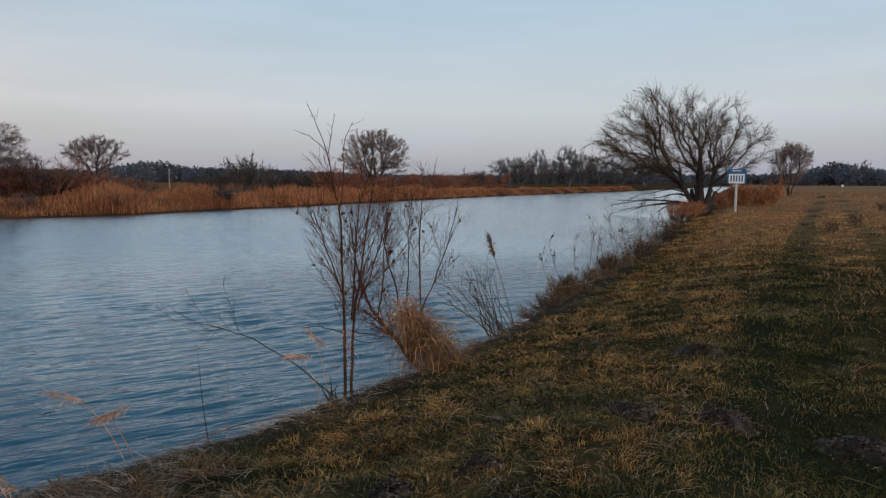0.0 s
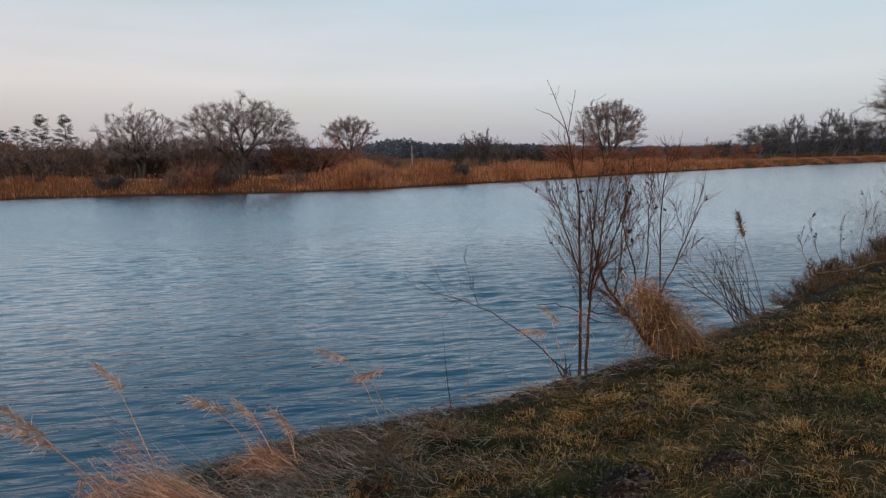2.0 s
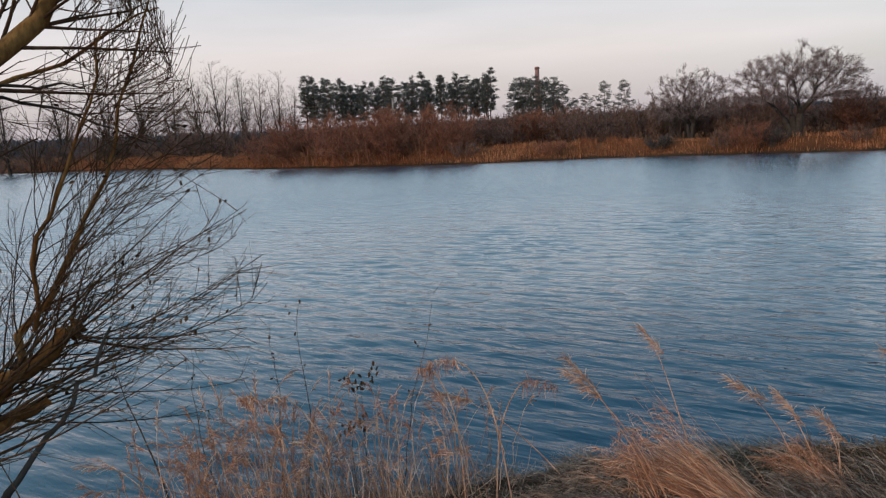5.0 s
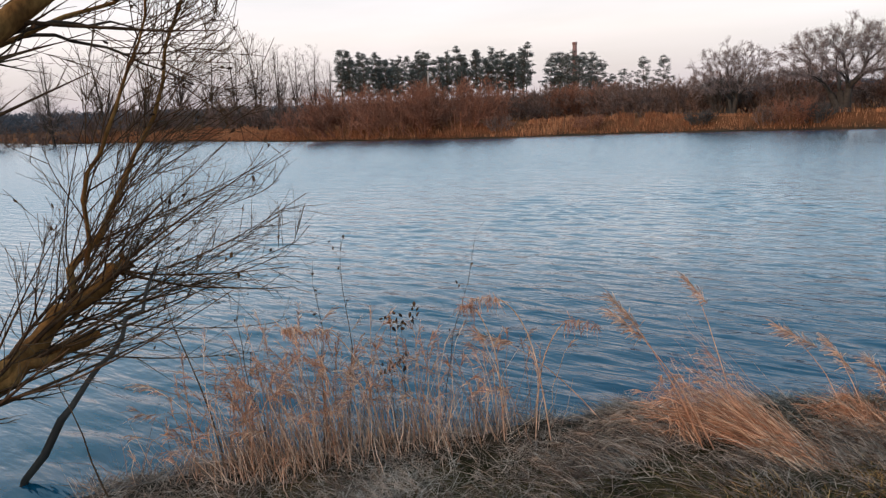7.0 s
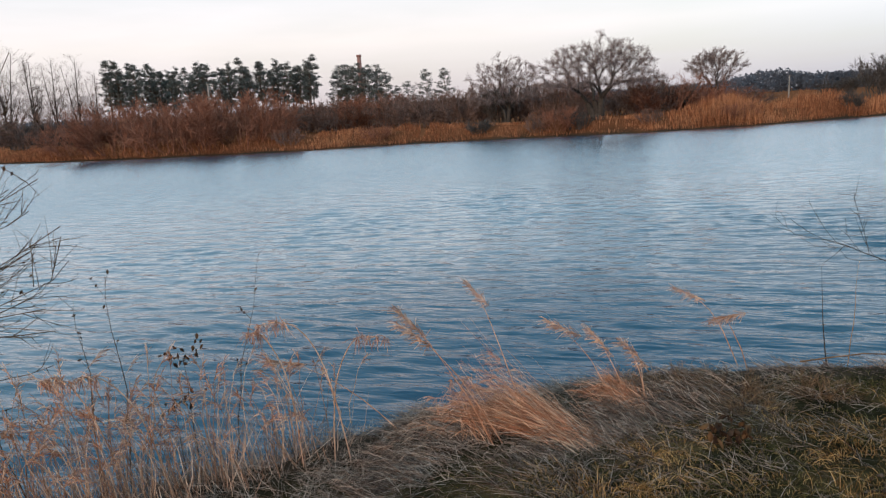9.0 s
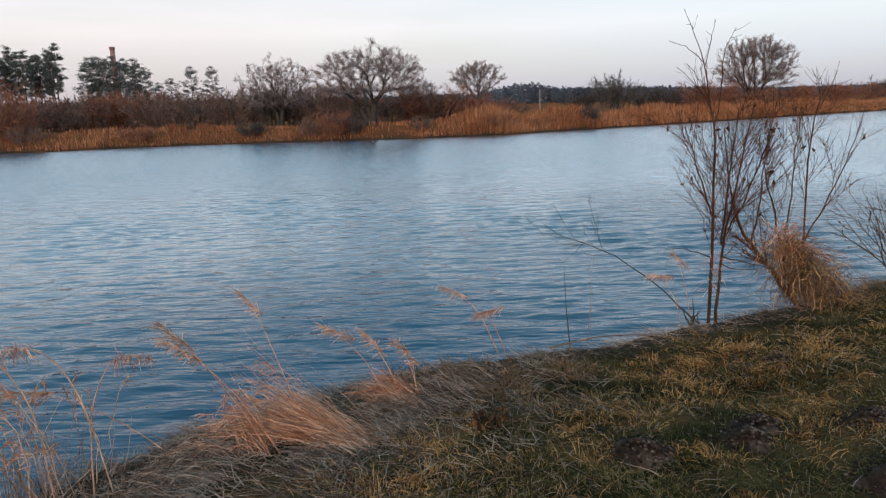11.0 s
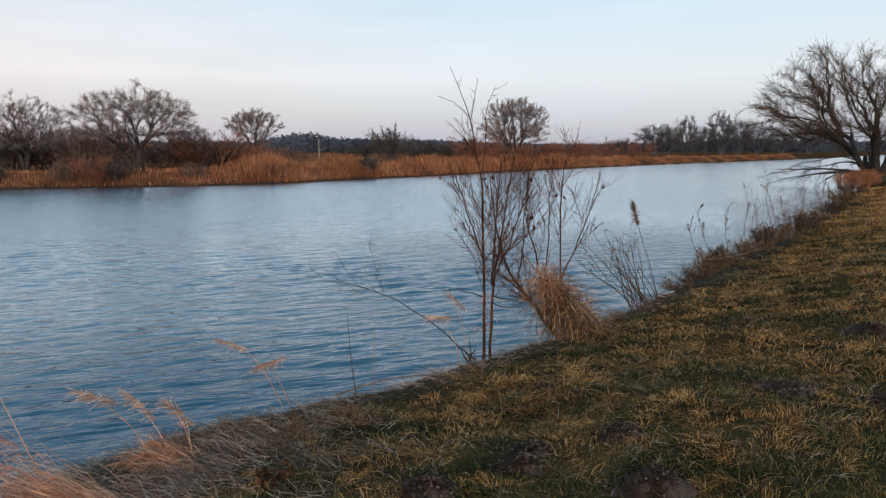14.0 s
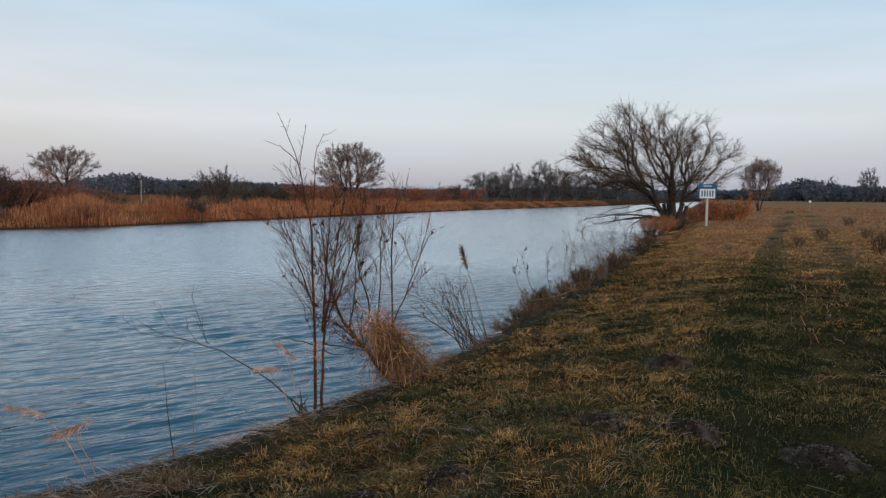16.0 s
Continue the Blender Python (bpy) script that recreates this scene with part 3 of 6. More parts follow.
def bare_tree(name, seed, w, h, label, category="tree", style="round", twig=M_FARTWIG, bark=M_BARK, twigs=3200, minr=0.008, trunk=0.22, limbs=90, tr=None, group="", trunks=1, foot=0.45, lean=(0, 0), far=0.62, tilt=(8, 30), zlow=0.55, bend=0.18, outer=0.15, tl=1.0):
    """A leafless tree, built at the origin: trunk, limbs that fork through the crown, and twigs."""
    rng = np.random.default_rng(seed)
    tr = tr or h * 0.03
    n = 6
    P0, R0 = stems(rng, trunks, 0.03 * h * (trunks > 1), (0, 6) if trunks == 1 else tilt, (h * trunk, h * trunk * 1.15), n, tr, 0.05, 0.05)
    R0 = R0 * 0 + tr * (1.3 - 0.5 * np.linspace(0, 1, n)[None])
    cz = {"spread": 0.42, "tall": 0.60, "round": 0.45}[style]
    P1, Wt = skeleton(rng, P0, w * 0.92, h * 0.91, h * trunk * zlow, h * cz, foot, limbs, far, lean, bend)
    R1 = np.clip(tr * 0.85 * (Wt * trunks / limbs) ** 0.80, minr * 1.1, tr * 0.85)
    R1[:, -1] = np.maximum(R1[:, -1] * 0.6, minr * 0.8)
    P3, R3 = spawn(rng, P1, R1, twigs // 2, (outer, 1.0), (15, 48), (h * 0.07 * tl, h * 0.17 * tl), 4, 0.07, 0.04, 0.55, minr, 0.3, 0.35)
    P4, R4 = spawn(rng, P3, R3, twigs, (0.05, 1.0), (15, 55), (h * 0.035 * tl, h * 0.10 * tl), 2, 0.08, 0.03, 0.7, minr, 0.2, 0.2)
    R3, R4 = np.minimum(R3, minr * 1.6), np.minimum(R4, minr * 1.1)
    e = thing(name, (0, 0, 0), label, category, group)
    for q in range(trunks):
        part("trunk", tubes("trunk", [(P0[q:q + 1], R0[q:q + 1])], 8), bark, e)
    big = np.argsort(-R1[:, 0])[:10]
    for q in big:
        part("limb", tubes("limb", [(P1[q:q + 1], R1[q:q + 1])], 6), bark, e)
    rest = np.setdiff1d(np.arange(limbs), big)
    tagged(part("branchwork", tubes("branchwork", [(P1[rest], R1[rest])], 4), bark, e), kind="stuff")
    tagged(part("branchlet_work", tubes("branchlet_work", [(P3[:, [0, 3]], R3[:, [0, 3]])], 3), twig, e), kind="stuff")
    tagged(part("crown", ribbons("crown", P4, R4 * 2.8, rng), twig, e), kind="stuff")
    return e


def bush(name, seed, w, h, label, twig=M_REDTWIG, count=26, twigs=1800, minr=0.009, tilt=(4, 50), category="bush", group="", spread=0.35):
    """A leafless many-stemmed bush, built at the origin."""
    rng = np.random.default_rng(seed)
    P0, R0 = stems(rng, count, w * spread, tilt, (h * 0.65, h), 6, h * 0.012, 0.10, 0.04)
    P1, R1 = spawn(rng, P0, R0, count * 5, (0.15, 1.0), (15, 45), (h * 0.25, h * 0.5), 3, 0.14, 0.06, 0.7, minr, 0.3)
    P2, R2 = spawn(rng, P1, R1, twigs, (0.0, 1.0), (15, 55), (h * 0.10, h * 0.22), 2, 0.15, 0.04, 0.8, minr, 0.2)
    s = fit_size([(P0, R0), (P1, R1), (P2, R2)], w, h)
    e = thing(name, (0, 0, 0), label, category, group)
    tagged(part("stemwork", tubes("stemwork", s[:2], 3), twig, e), kind="stuff")
    tagged(part("crown", ribbons("crown", s[2][0], s[2][1] * 2.8, rng), twig, e), kind="stuff")
    return e


def put(e, az, d, z=None, turn=0.0, sx=1.0, sz=1.0):
    x, y, _ = polar(az, d)
    if z is None:
        z = float(land_z(np.array([[x, y]]))[0][0])
    e.location, e.rotation_euler, e.scale = (x, y, z), (0, 0, radians(turn)), (sx, sx, sz)
    return e


def again(e, az, d, turn, sx=1.0, sz=1.0, z=None):
    x, y, _ = polar(az, d)
    if z is None:
        z = float(land_z(np.array([[x, y]]))[0][0])
    c = copy_thing(e, Matrix.Identity(4))
    c.location, c.rotation_euler, c.scale = (x, y, z), (0, 0, radians(turn)), (sx, sx, sz)
    return c


def pine(name, seed, h, w, label, group, low=0.48):
    """A tall pine: straight bare lower trunk, uneven level boughs, each ending in flat tufts of needles with gaps between."""
    rng = np.random.default_rng(seed)
    n = 8
    z = np.linspace(-0.2, h * 0.985, n)
    P0 = np.stack([np.cumsum(rng.normal(size=n) * 0.006 * h), np.cumsum(rng.normal(size=n) * 0.006 * h), z], 1)[None]
    R0 = (h * 0.010 * (1.12 - np.linspace(0, 1, n)))[None]
    tiers = np.linspace(low, 0.985, 17) + rng.normal(size=17) * 0.012
    B = []
    for u in tiers:
        k = (u - low) / (1 - low)
        reach = w * 0.5 * np.interp(k, [0, 0.3, 0.65, 1], [0.6, 1.0, 0.85, 0.16])
        for a in rng.uniform(0, 6.28) + np.arange(4) * 1.571 + rng.normal(size=4) * 0.4:
            if rng.random() < 0.28:
                continue
            r = reach * rng.uniform(0.4, 1.2)
            c = np.array([np.interp(u * h, z, P0[0, :, 0]), np.interp(u * h, z, P0[0, :, 1]), u * h])
            B.append((c, c + np.array([math.cos(a) * r, math.sin(a) * r, r * rng.uniform(-0.1, 0.5)])))
    base, tip = np.array([q[0] for q in B]), np.array([q[1] for q in B])
    P1 = bent(base, tip, 5, np.full(len(B), -0.05 * w), rng, 0.01 * w)
    R1 = np.full((len(B), 5), 0.05) * np.linspace(1, 0.35, 5)[None]
    P2, R2 = spawn(rng, P1, R1, 70, (0.4, 1.0), (25, 70), (w * 0.08, w * 0.18), 3, 0.12, 0.08, 0.6, 0.015, 0.2)
    e = thing(name, (0, 0, 0), label, "tree", group)
    part("trunk", tubes("trunk", [(P0, R0)], 7), M_PINEBARK, e)
    tagged(part("boughwork", tubes("boughwork", [(P1, R1), (P2, R2)], 3), M_PINEBARK, e), kind="stuff")
    c = np.repeat(np.concatenate([P2[:, 2], P1[:, -1], P1[:, 3], P0[0, -1:]]), 32, 0)
    c = c + rng.normal(size=c.shape) * np.array([0.24, 0.24, 0.10])
    d = unit(rng.normal(size=c.shape) * np.array([1, 1, 0.5]) + np.array([0, 0, 0.4]))
    s = unit(np.cross(d, rng.normal(size=c.shape)))
    ln = rng.uniform(0.14, 0.34, len(c))[:, None]
    V = np.stack([c - s * 0.045, c + s * 0.045, c + d * ln], 1)
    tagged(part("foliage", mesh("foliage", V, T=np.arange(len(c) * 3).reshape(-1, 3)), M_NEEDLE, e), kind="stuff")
    return e


# the great spreading tree on the far bank and its neighbours
put(bare_tree("spreading_tree", 11, 10.0, 6.1, "large spreading leafless tree on the far bank", style="spread", bark=M_DARKTWIG, limbs=620, twigs=24000, trunk=0.22, minr=0.0038, trunks=3, tr=0.23, bend=0.22, outer=0.3, tl=0.5, foot=0.75, far=0.62, tilt=(8, 30), zlow=1.3), 34.4, 49.5)
side = put(bare_tree("low_tree", 12, 6.9, 5.2, "low leafless tree with a broad crown above shrubs", style="spread", bark=M_DARKTWIG, limbs=380, bend=0.2, outer=0.3, tl=0.5, twigs=13000, trunk=0.22, minr=0.0042, tr=0.13, foot=0.8, trunks=3, far=0.7), 41.8, 53, turn=40)
put(bare_tree("vase_tree", 13, 6.2, 6.0, "leafless tree with a fan-shaped crown", style="tall", bark=M_DARKTWIG, limbs=320, bend=0.2, outer=0.3, tl=0.5, twigs=10000, trunk=0.24, minr=0.005, tr=0.10, foot=0.45, trunks=3, far=0.78, zlow=1.2), 25.9, 70)
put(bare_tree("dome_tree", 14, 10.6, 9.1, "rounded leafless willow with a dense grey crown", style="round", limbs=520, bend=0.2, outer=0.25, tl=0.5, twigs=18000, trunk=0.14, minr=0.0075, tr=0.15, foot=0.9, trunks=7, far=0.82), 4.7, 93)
grey = put(bare_tree("grey_tree", 15, 9.0, 9.5, "leafless tree in a distant row, haze in its colour", style="round", twig=M_HAZETWIG, bark=M_HAZETWIG, limbs=120, bend=0.22, twigs=3400, trunk=0.14, minr=0.014, tr=0.17, foot=0.85, trunks=4, far=0.8, group="distant trees by the river"), -11.2, 158)
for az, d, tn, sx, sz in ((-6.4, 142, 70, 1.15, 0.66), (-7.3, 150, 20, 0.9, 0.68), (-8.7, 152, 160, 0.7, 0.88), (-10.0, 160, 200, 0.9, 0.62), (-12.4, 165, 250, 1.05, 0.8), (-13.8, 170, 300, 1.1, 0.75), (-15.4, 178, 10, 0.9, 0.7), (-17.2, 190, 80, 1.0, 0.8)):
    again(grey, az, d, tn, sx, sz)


def tall_tree(name, seed, w, h, label, group, twig=M_FARTWIG, bark=M_BARK, minr=0.009):
    """A slender tree: straight leading stem, branches rising close to it from low down, and twigs."""
    rng = np.random.default_rng(seed)
    P0, R0 = stems(rng, 2, 0.15, (1, 7), (h * 0.85, h * 0.99), 12, h * 0.011, 0.02, 0.03)
    P1, R1 = spawn(rng, P0, R0, 64, (0.18, 0.97), (22, 42), (h * 0.16, h * 0.34), 6, 0.06, 0.09, 0.45, minr * 1.4, 0.6)
    P2, R2 = spawn(rng, P1, R1, 340, (0.15, 1.0), (20, 45), (h * 0.05, h * 0.13), 4, 0.07, 0.07, 0.6, minr, 0.3)
    P3, R3 = spawn(rng, P2, R2, 1900, (0.1, 1.0), (18, 48), (h * 0.025, h * 0.06), 2, 0.08, 0.05, 0.7, minr * 0.8, 0.2)
    (P1, R1), (P2, R2), (P3, R3), (P0, R0) = fit_size([(P1, R1), (P2, R2), (P3, R3), (P0, R0)], w, h)
    e = thing(name, (0, 0, 0), label, "tree", group)
    for q in range(2):
        part("trunk", tubes("trunk", [(P0[q:q + 1], R0[q:q + 1])], 7), bark, e)
    tagged(part("branchwork", tubes("branchwork", [(P1, R1), (P2, R2)], 3), bark, e), kind="stuff")
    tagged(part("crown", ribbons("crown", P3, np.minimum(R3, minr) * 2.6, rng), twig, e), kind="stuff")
    return e


slim = put(tall_tree("slim_tree", 16, 4.6, 12.8, "tall slender leafless tree beside the pines", "slender bare trees"), 74.4, 125)
for az, d, tn, sx, sz in ((75.8, 128, 60, 1.0, 1.0), (77.2, 118, 120, 1.1, 0.98), (78.9, 112, 200, 1.2, 1.05), (80.6, 115, 260, 1.1, 0.95), (82.3, 110, 30, 1.2, 0.9), (84.5, 105, 90, 1.3, 0.95), (87, 104, 150, 1.2, 0.9), (90, 108, 210, 1.4, 0.9), (93.5, 104, 310, 1.3, 0.95), (97, 108, 20, 1.5, 0.9), (73.2, 140, 330, 1, 0.9)):
    again(slim, az, d, tn, sx, sz)

# pines in a row
prng = np.random.default_rng(5)
pines = [put(pine("pine_tree", 21, 14.6, 3.6, "tall dark pine with a bare lower trunk", "row of pines", 0.40), 72.2, 150), put(pine("pine_tree", 22, 14.4, 3.1, "tall dark pine with a bare lower trunk", "row of pines", 0.43), 57.2, 152), put(pine("pine_tree", 23, 11.8, 5.0, "dark bushy pine beside the tall row", "row of pines", 0.20), 54.4, 150), put(pine("pine_tree", 24, 14.0, 3.8, "tall dark pine with a bare lower trunk", "row of pines", 0.36), 66.0, 158)]
for i, az in enumerate(np.linspace(72.0, 57.2, 52)):
    k = (73 - az) / 16.5
    again(pines[(0, 1, 3)[i % 3]], az + prng.uniform(-0.25, 0.25), prng.uniform(142, 172), prng.uniform(0, 360), prng.uniform(0.75, 1.1), (0.98 - 0.09 * k) * prng.uniform(0.90, 1.04), 0.2)
for az, d, tn, sx, sz in ((55.0, 150, 50, 0.9, 1.0), (54.6, 158, 20, 0.95, 1.06), (54.0, 146, 10, 0.9, 0.95), (53.5, 150, 90, 0.95, 1.02), (52.8, 153, 150, 0.95, 1.0), (52.2, 150, 200, 1.0, 0.98), (51.5, 150, 260, 0.9, 0.84), (50.6, 152, 300, 0.7, 0.6), (49.6, 150, 100, 0.8, 0.66), (55.3, 156, 140, 0.9, 0.94), (53.2, 144, 310, 0.95, 0.9), (51.9, 146, 30, 0.9, 0.84)):
    again(pines[2], az, d, tn, sx, sz, 0.2)
for az, sz in ((48.2, 0.84), (46.7, 0.84)):
    again(pines[2], az, 148, az * 7, 0.85, sz, 0.2)

# bushes along the far bank
red = put(bush("red_bush", 31, 7.5, 4.0, "wide reddish-brown leafless willow bush at the water", twigs=3400, count=44, minr=0.009, group="bushes on the far bank"), 62.5, 55.0, -0.2)
again(red, 65.5, 56.0, 80, 1.0, 0.92, -0.25), again(red, 68.8, 58.0, 190, 1.0, 0.9, -0.25), again(red, 72.0, 60.5, 20, 1.0, 0.9, -0.25), again(red, 60.8, 54.5, 130, 0.6, 0.8, -0.3), again(red, 75.2, 65, 240, 0.7, 0.65, -0.2), again(red, 64, 60, 300, 1.1, 1.0, 0.1), again(red, 70.5, 63, 10, 1.1, 0.95, 0.1)
brown = put(bush("brown_bush", 32, 5.5, 3.2, "brown leafless bush among reeds", M_BROWNTWIG, twigs=2200, count=30, minr=0.010, group="bushes on the far bank"), 37.5, 53)
dark = put(bush("dark_bush", 33, 4.6, 3.6, "dense dark bush on the far bank", M_HAZEBUSH, count=40, twigs=2600, minr=0.012, tilt=(2, 40), group="bushes on the far bank"), 14.9, 72)
brng = np.random.default_rng(8)
for az, d, sx, sz in ((59.3, 68, 1.2, 0.8), (56.7, 70, 1.3, 0.75), (54.2, 68, 1.3, 0.75), (51.6, 66, 1.2, 0.8), (49.0, 64, 1.3, 0.85), (46.2, 64, 1.3, 0.8), (37.2, 56, 1.0, 0.5), (33.8, 64, 1.3, 0.55), (58.0, 66, 1.1, 0.8), (55.5, 62, 1, 0.85), (53.0, 64, 1.1, 0.75), (50.3, 58, 1.0, 0.9), (47.5, 58, 1.0, 0.85), (45.0, 58, 1.1, 0.85), (43.0, 57, 1.0, 1.0), (40.3, 57, 1.0, 1.0), (35.6, 60, 1.2, 0.5), (32.5, 58, 1.2, 0.55), (31.0, 56, 1.0, 0.85), (29.2, 56, 1.0, 0.7), (27.6, 58, 0.8, 0.5), (25.4, 62, 0.8, 0.42), (23.4, 64, 0.8, 0.45), (38.8, 60, 1.2, 0.8), (77.5, 85, 1.3, 0.9), (80.5, 88, 1.4, 0.9), (83.5, 92, 1.4, 0.9), (87, 98, 1.6, 0.95), (91, 104, 1.7, 1.0), (95, 110, 1.8, 1.0)):
    again(brown if brng.random() < 0.65 else red, az, d, brng.uniform(0, 360), sx, sz * (1.0 if d < 80 else 1.3))
for az, d, sx, sz in ((58.8, 85, 1.2, 0.75), (56.8, 84, 1.3, 0.7), (52.2, 86, 1.1, 0.7), (44.0, 80, 1.1, 0.7), (42.3, 55, 0.7, 0.8), (30.2, 66, 1.1, 0.7), (28.4, 58, 0.6, 0.6), (10.8, 80, 1.1, 0.65), (9.0, 84, 1.0, 0.6), (12.6, 84, 0.8, 0.62), (-3.3, 112, 1.05, 0.85), (17.6, 80, 0.9, 0.6), (76, 90, 1.5, 0.8), (79, 92, 1.5, 0.85), (82, 95, 1.6, 0.85), (86, 100, 1.8, 0.9)):
    again(dark, az, d, brng.uniform(0, 360), sx, sz)
for az, d, sx, sz in ((6.0, 84, 1, 0.5), (2.6, 92, 1, 0.55), (0.2, 98, 1.1, 0.6), (-1.6, 104, 1.0, 0.6), (-4.6, 122, 1.1, 0.7), (8.0, 80, 0.8, 0.7)):
    again(red, az, d, brng.uniform(0, 360), sx, sz)


for az in np.arange(57.5, 80, 1.35):
    again(dark, az + brng.uniform(-0.4, 0.4), brng.uniform(118, 136), brng.uniform(0, 360), brng.uniform(1.3, 1.9), brng.uniform(0.45, 0.75))


for i, az in enumerate((59.6, 52.6, 44.2, 39.4, 37.6, 36.2, 30.6, 24.3, 16.8)):
    ray = np.array(polar(az, 1.0)[:2])
    d = next(q for q in np.arange(30, 140, 0.25) if -near_line((ray * q)[None], FAR_BANK)[0] > 0.8)
    again((brown, red, dark)[i % 3], az, d, az * 31, brng.uniform(0.3, 0.5), brng.uniform(0.25, 0.4))


def reed_belt():
    """Dry reeds along the far waterline, tall beside the upper reach and low beside the shrubs."""
    rng = np.random.default_rng(41)
    L = FAR_BANK[2:17]
    seg = np.hypot(*(L[1:] - L[:-1]).T)
    cum = np.concatenate([[0], np.cumsum(seg)])
    N = 84000
    t = rng.uniform(0, cum[-1], N)
    i = np.clip(np.searchsorted(cum, t) - 1, 0, len(seg) - 1)
    u = ((t - cum[i]) / seg[i])[:, None]
    p = L[i] * (1 - u) + L[i + 1] * u
    nrm = (L[i + 1] - L[i])[:, ::-1] * np.array([-1, 1]) / seg[i][:, None]
    p = p + nrm * (rng.uniform(0, 1, N)[:, None] ** 1.3 * np.interp(t, [0, 60, 80, 200], [2.2, 1.8, 3.0, 4.0])[:, None] + 0.1)
    az = np.degrees(np.arctan2(-p[:, 0], p[:, 1]))
    top = np.interp(az, [-12, -5, 2, 10, 27, 29, 33, 38, 46, 58, 61, 76, 78, 95], [0.22, 0.35, 0.75, 0.85, 1.05, 0.5, 0.3, 0.3, 0.4, 0.5, 0.45, 0.5, 0.55, 0.7])
    wv = 0.70 + 0.55 * wob(p, 0.40, 3.0) + 0.25 * wob(p, 1.7, 1.0)
    keep = rng.random(N) < np.clip(wv + 0.25, 0.15, 1)
    keep &= ~((az > 60.3) & (az < 75.5) & (rng.random(N) < 0.45))
    keep &= ~((az > 32.5) & (az < 41) & (rng.random(N) < 0.7))
    p, top, wv = p[keep], top[keep], wv[keep]
    n = len(p)
    z = land_z(p)[0]
    z = np.maximum(z, WATER_Z - 0.05)
    hgt = top * np.clip(wv + 0.1, 0.35, 1.3) * rng.uniform(0.7, 1.1, n)
    base = np.column_stack([p, z])
    tip = base + np.column_stack([rng.normal(size=(n, 2)) * 0.16 * hgt[:, None], hgt])
    P = bent(base, tip, 3, rng.uniform(0, 0.1, n))
    wd = rng.uniform(0.012, 0.030, n)[:, None] * np.array([[0.8, 1.0, 0.5]])
    ob = part("reeds", ribbons("reeds", P, wd, rng), M_REED)
    tagged(ob, "belt of dry orange-brown reeds along the far waterline", "reeds", kind="stuff")


reed_belt()


def far_woods():
    """Distant wooded skyline: many small uneven crowns."""
    rng = np.random.default_rng(51)
    out = []
    az = np.arange(-60, 110, 0.22)
    for a in az:
        a = a + rng.uniform(-0.2, 0.2)
        d = rng.uniform(300, 420)
        el = np.interp(a, [-60, -36, -33, -30, -28.5, -27, -20, -13, -5, 0, 6, 10, 13, 17.5, 19.3, 21.3, 23.7, 26, 32, 40, 48, 56, 64, 75, 110],
                       [0.7, 0.8, 0.9, 1.45, 0.6, 0.55, 0.5, 0.8, 0.4, 0.4, 0.55, 0.75, 0.85, 0.9, 1.0, 1.5, 1.2, 0.7, 0.7, 0.8, 0.8, 0.8, 0.8, 0.9, 1.4]) * rng.uniform(0.88, 1.05)
        top = d * math.tan(radians(el)) + 1.6
        x, y, _ = polar(a, d)
        m = 200
        w = rng.uniform(3.0, 5.5)
        q = unit(rng.normal(size=(m, 3))) * rng.uniform(0.3, 1, (m, 1)) ** 0.5
        c = np.array([x, y, top * 0.5]) + q * np.array([w, w, top * 0.52])
        s = rng.uniform(0.35, 0.95, (m, 1))
        A, B = unit(rng.normal(size=(m, 3))), unit(rng.normal(size=(m, 3)))
        out.append(np.stack([c - A * s, c + A * s, c + B * s * 1.4], 1))
    V = np.concatenate(out)
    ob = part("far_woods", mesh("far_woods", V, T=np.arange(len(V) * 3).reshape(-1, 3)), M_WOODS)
    tagged(ob, "skyline woods with grey-blue haze in their colour", "woods", kind="stuff")


far_woods()

# ---------------------------------------------------------------- far fixtures


def tapered(name, h, r0, r1, k=12):
    z = np.array([-0.3, 0, h * 0.33, h * 0.66, h, h + 0.001])
    r = np.array([r0, r0, r0 + (r1 - r0) * 0.33, r0 + (r1 - r0) * 0.66, r1, 0.001])
    return tubes(name, [(np.stack([z * 0, z * 0, z], 1)[None], r[None])], k)


def box(name, sx, sy, sz, bevel=0.0, at=(0, 0, 0)):
    bm = bmesh.new()
    bmesh.ops.create_cube(bm, size=1.0, matrix=Matrix.Translation(at) @ Matrix.Diagonal((sx, sy, sz, 1)))
    if bevel:
        bmesh.ops.bevel(bm, geom=bm.edges[:], offset=bevel, segments=2, affect="EDGES")
    me = bpy.data.meshes.new(name)
    bm.to_mesh(me)
    bm.free()
    return me


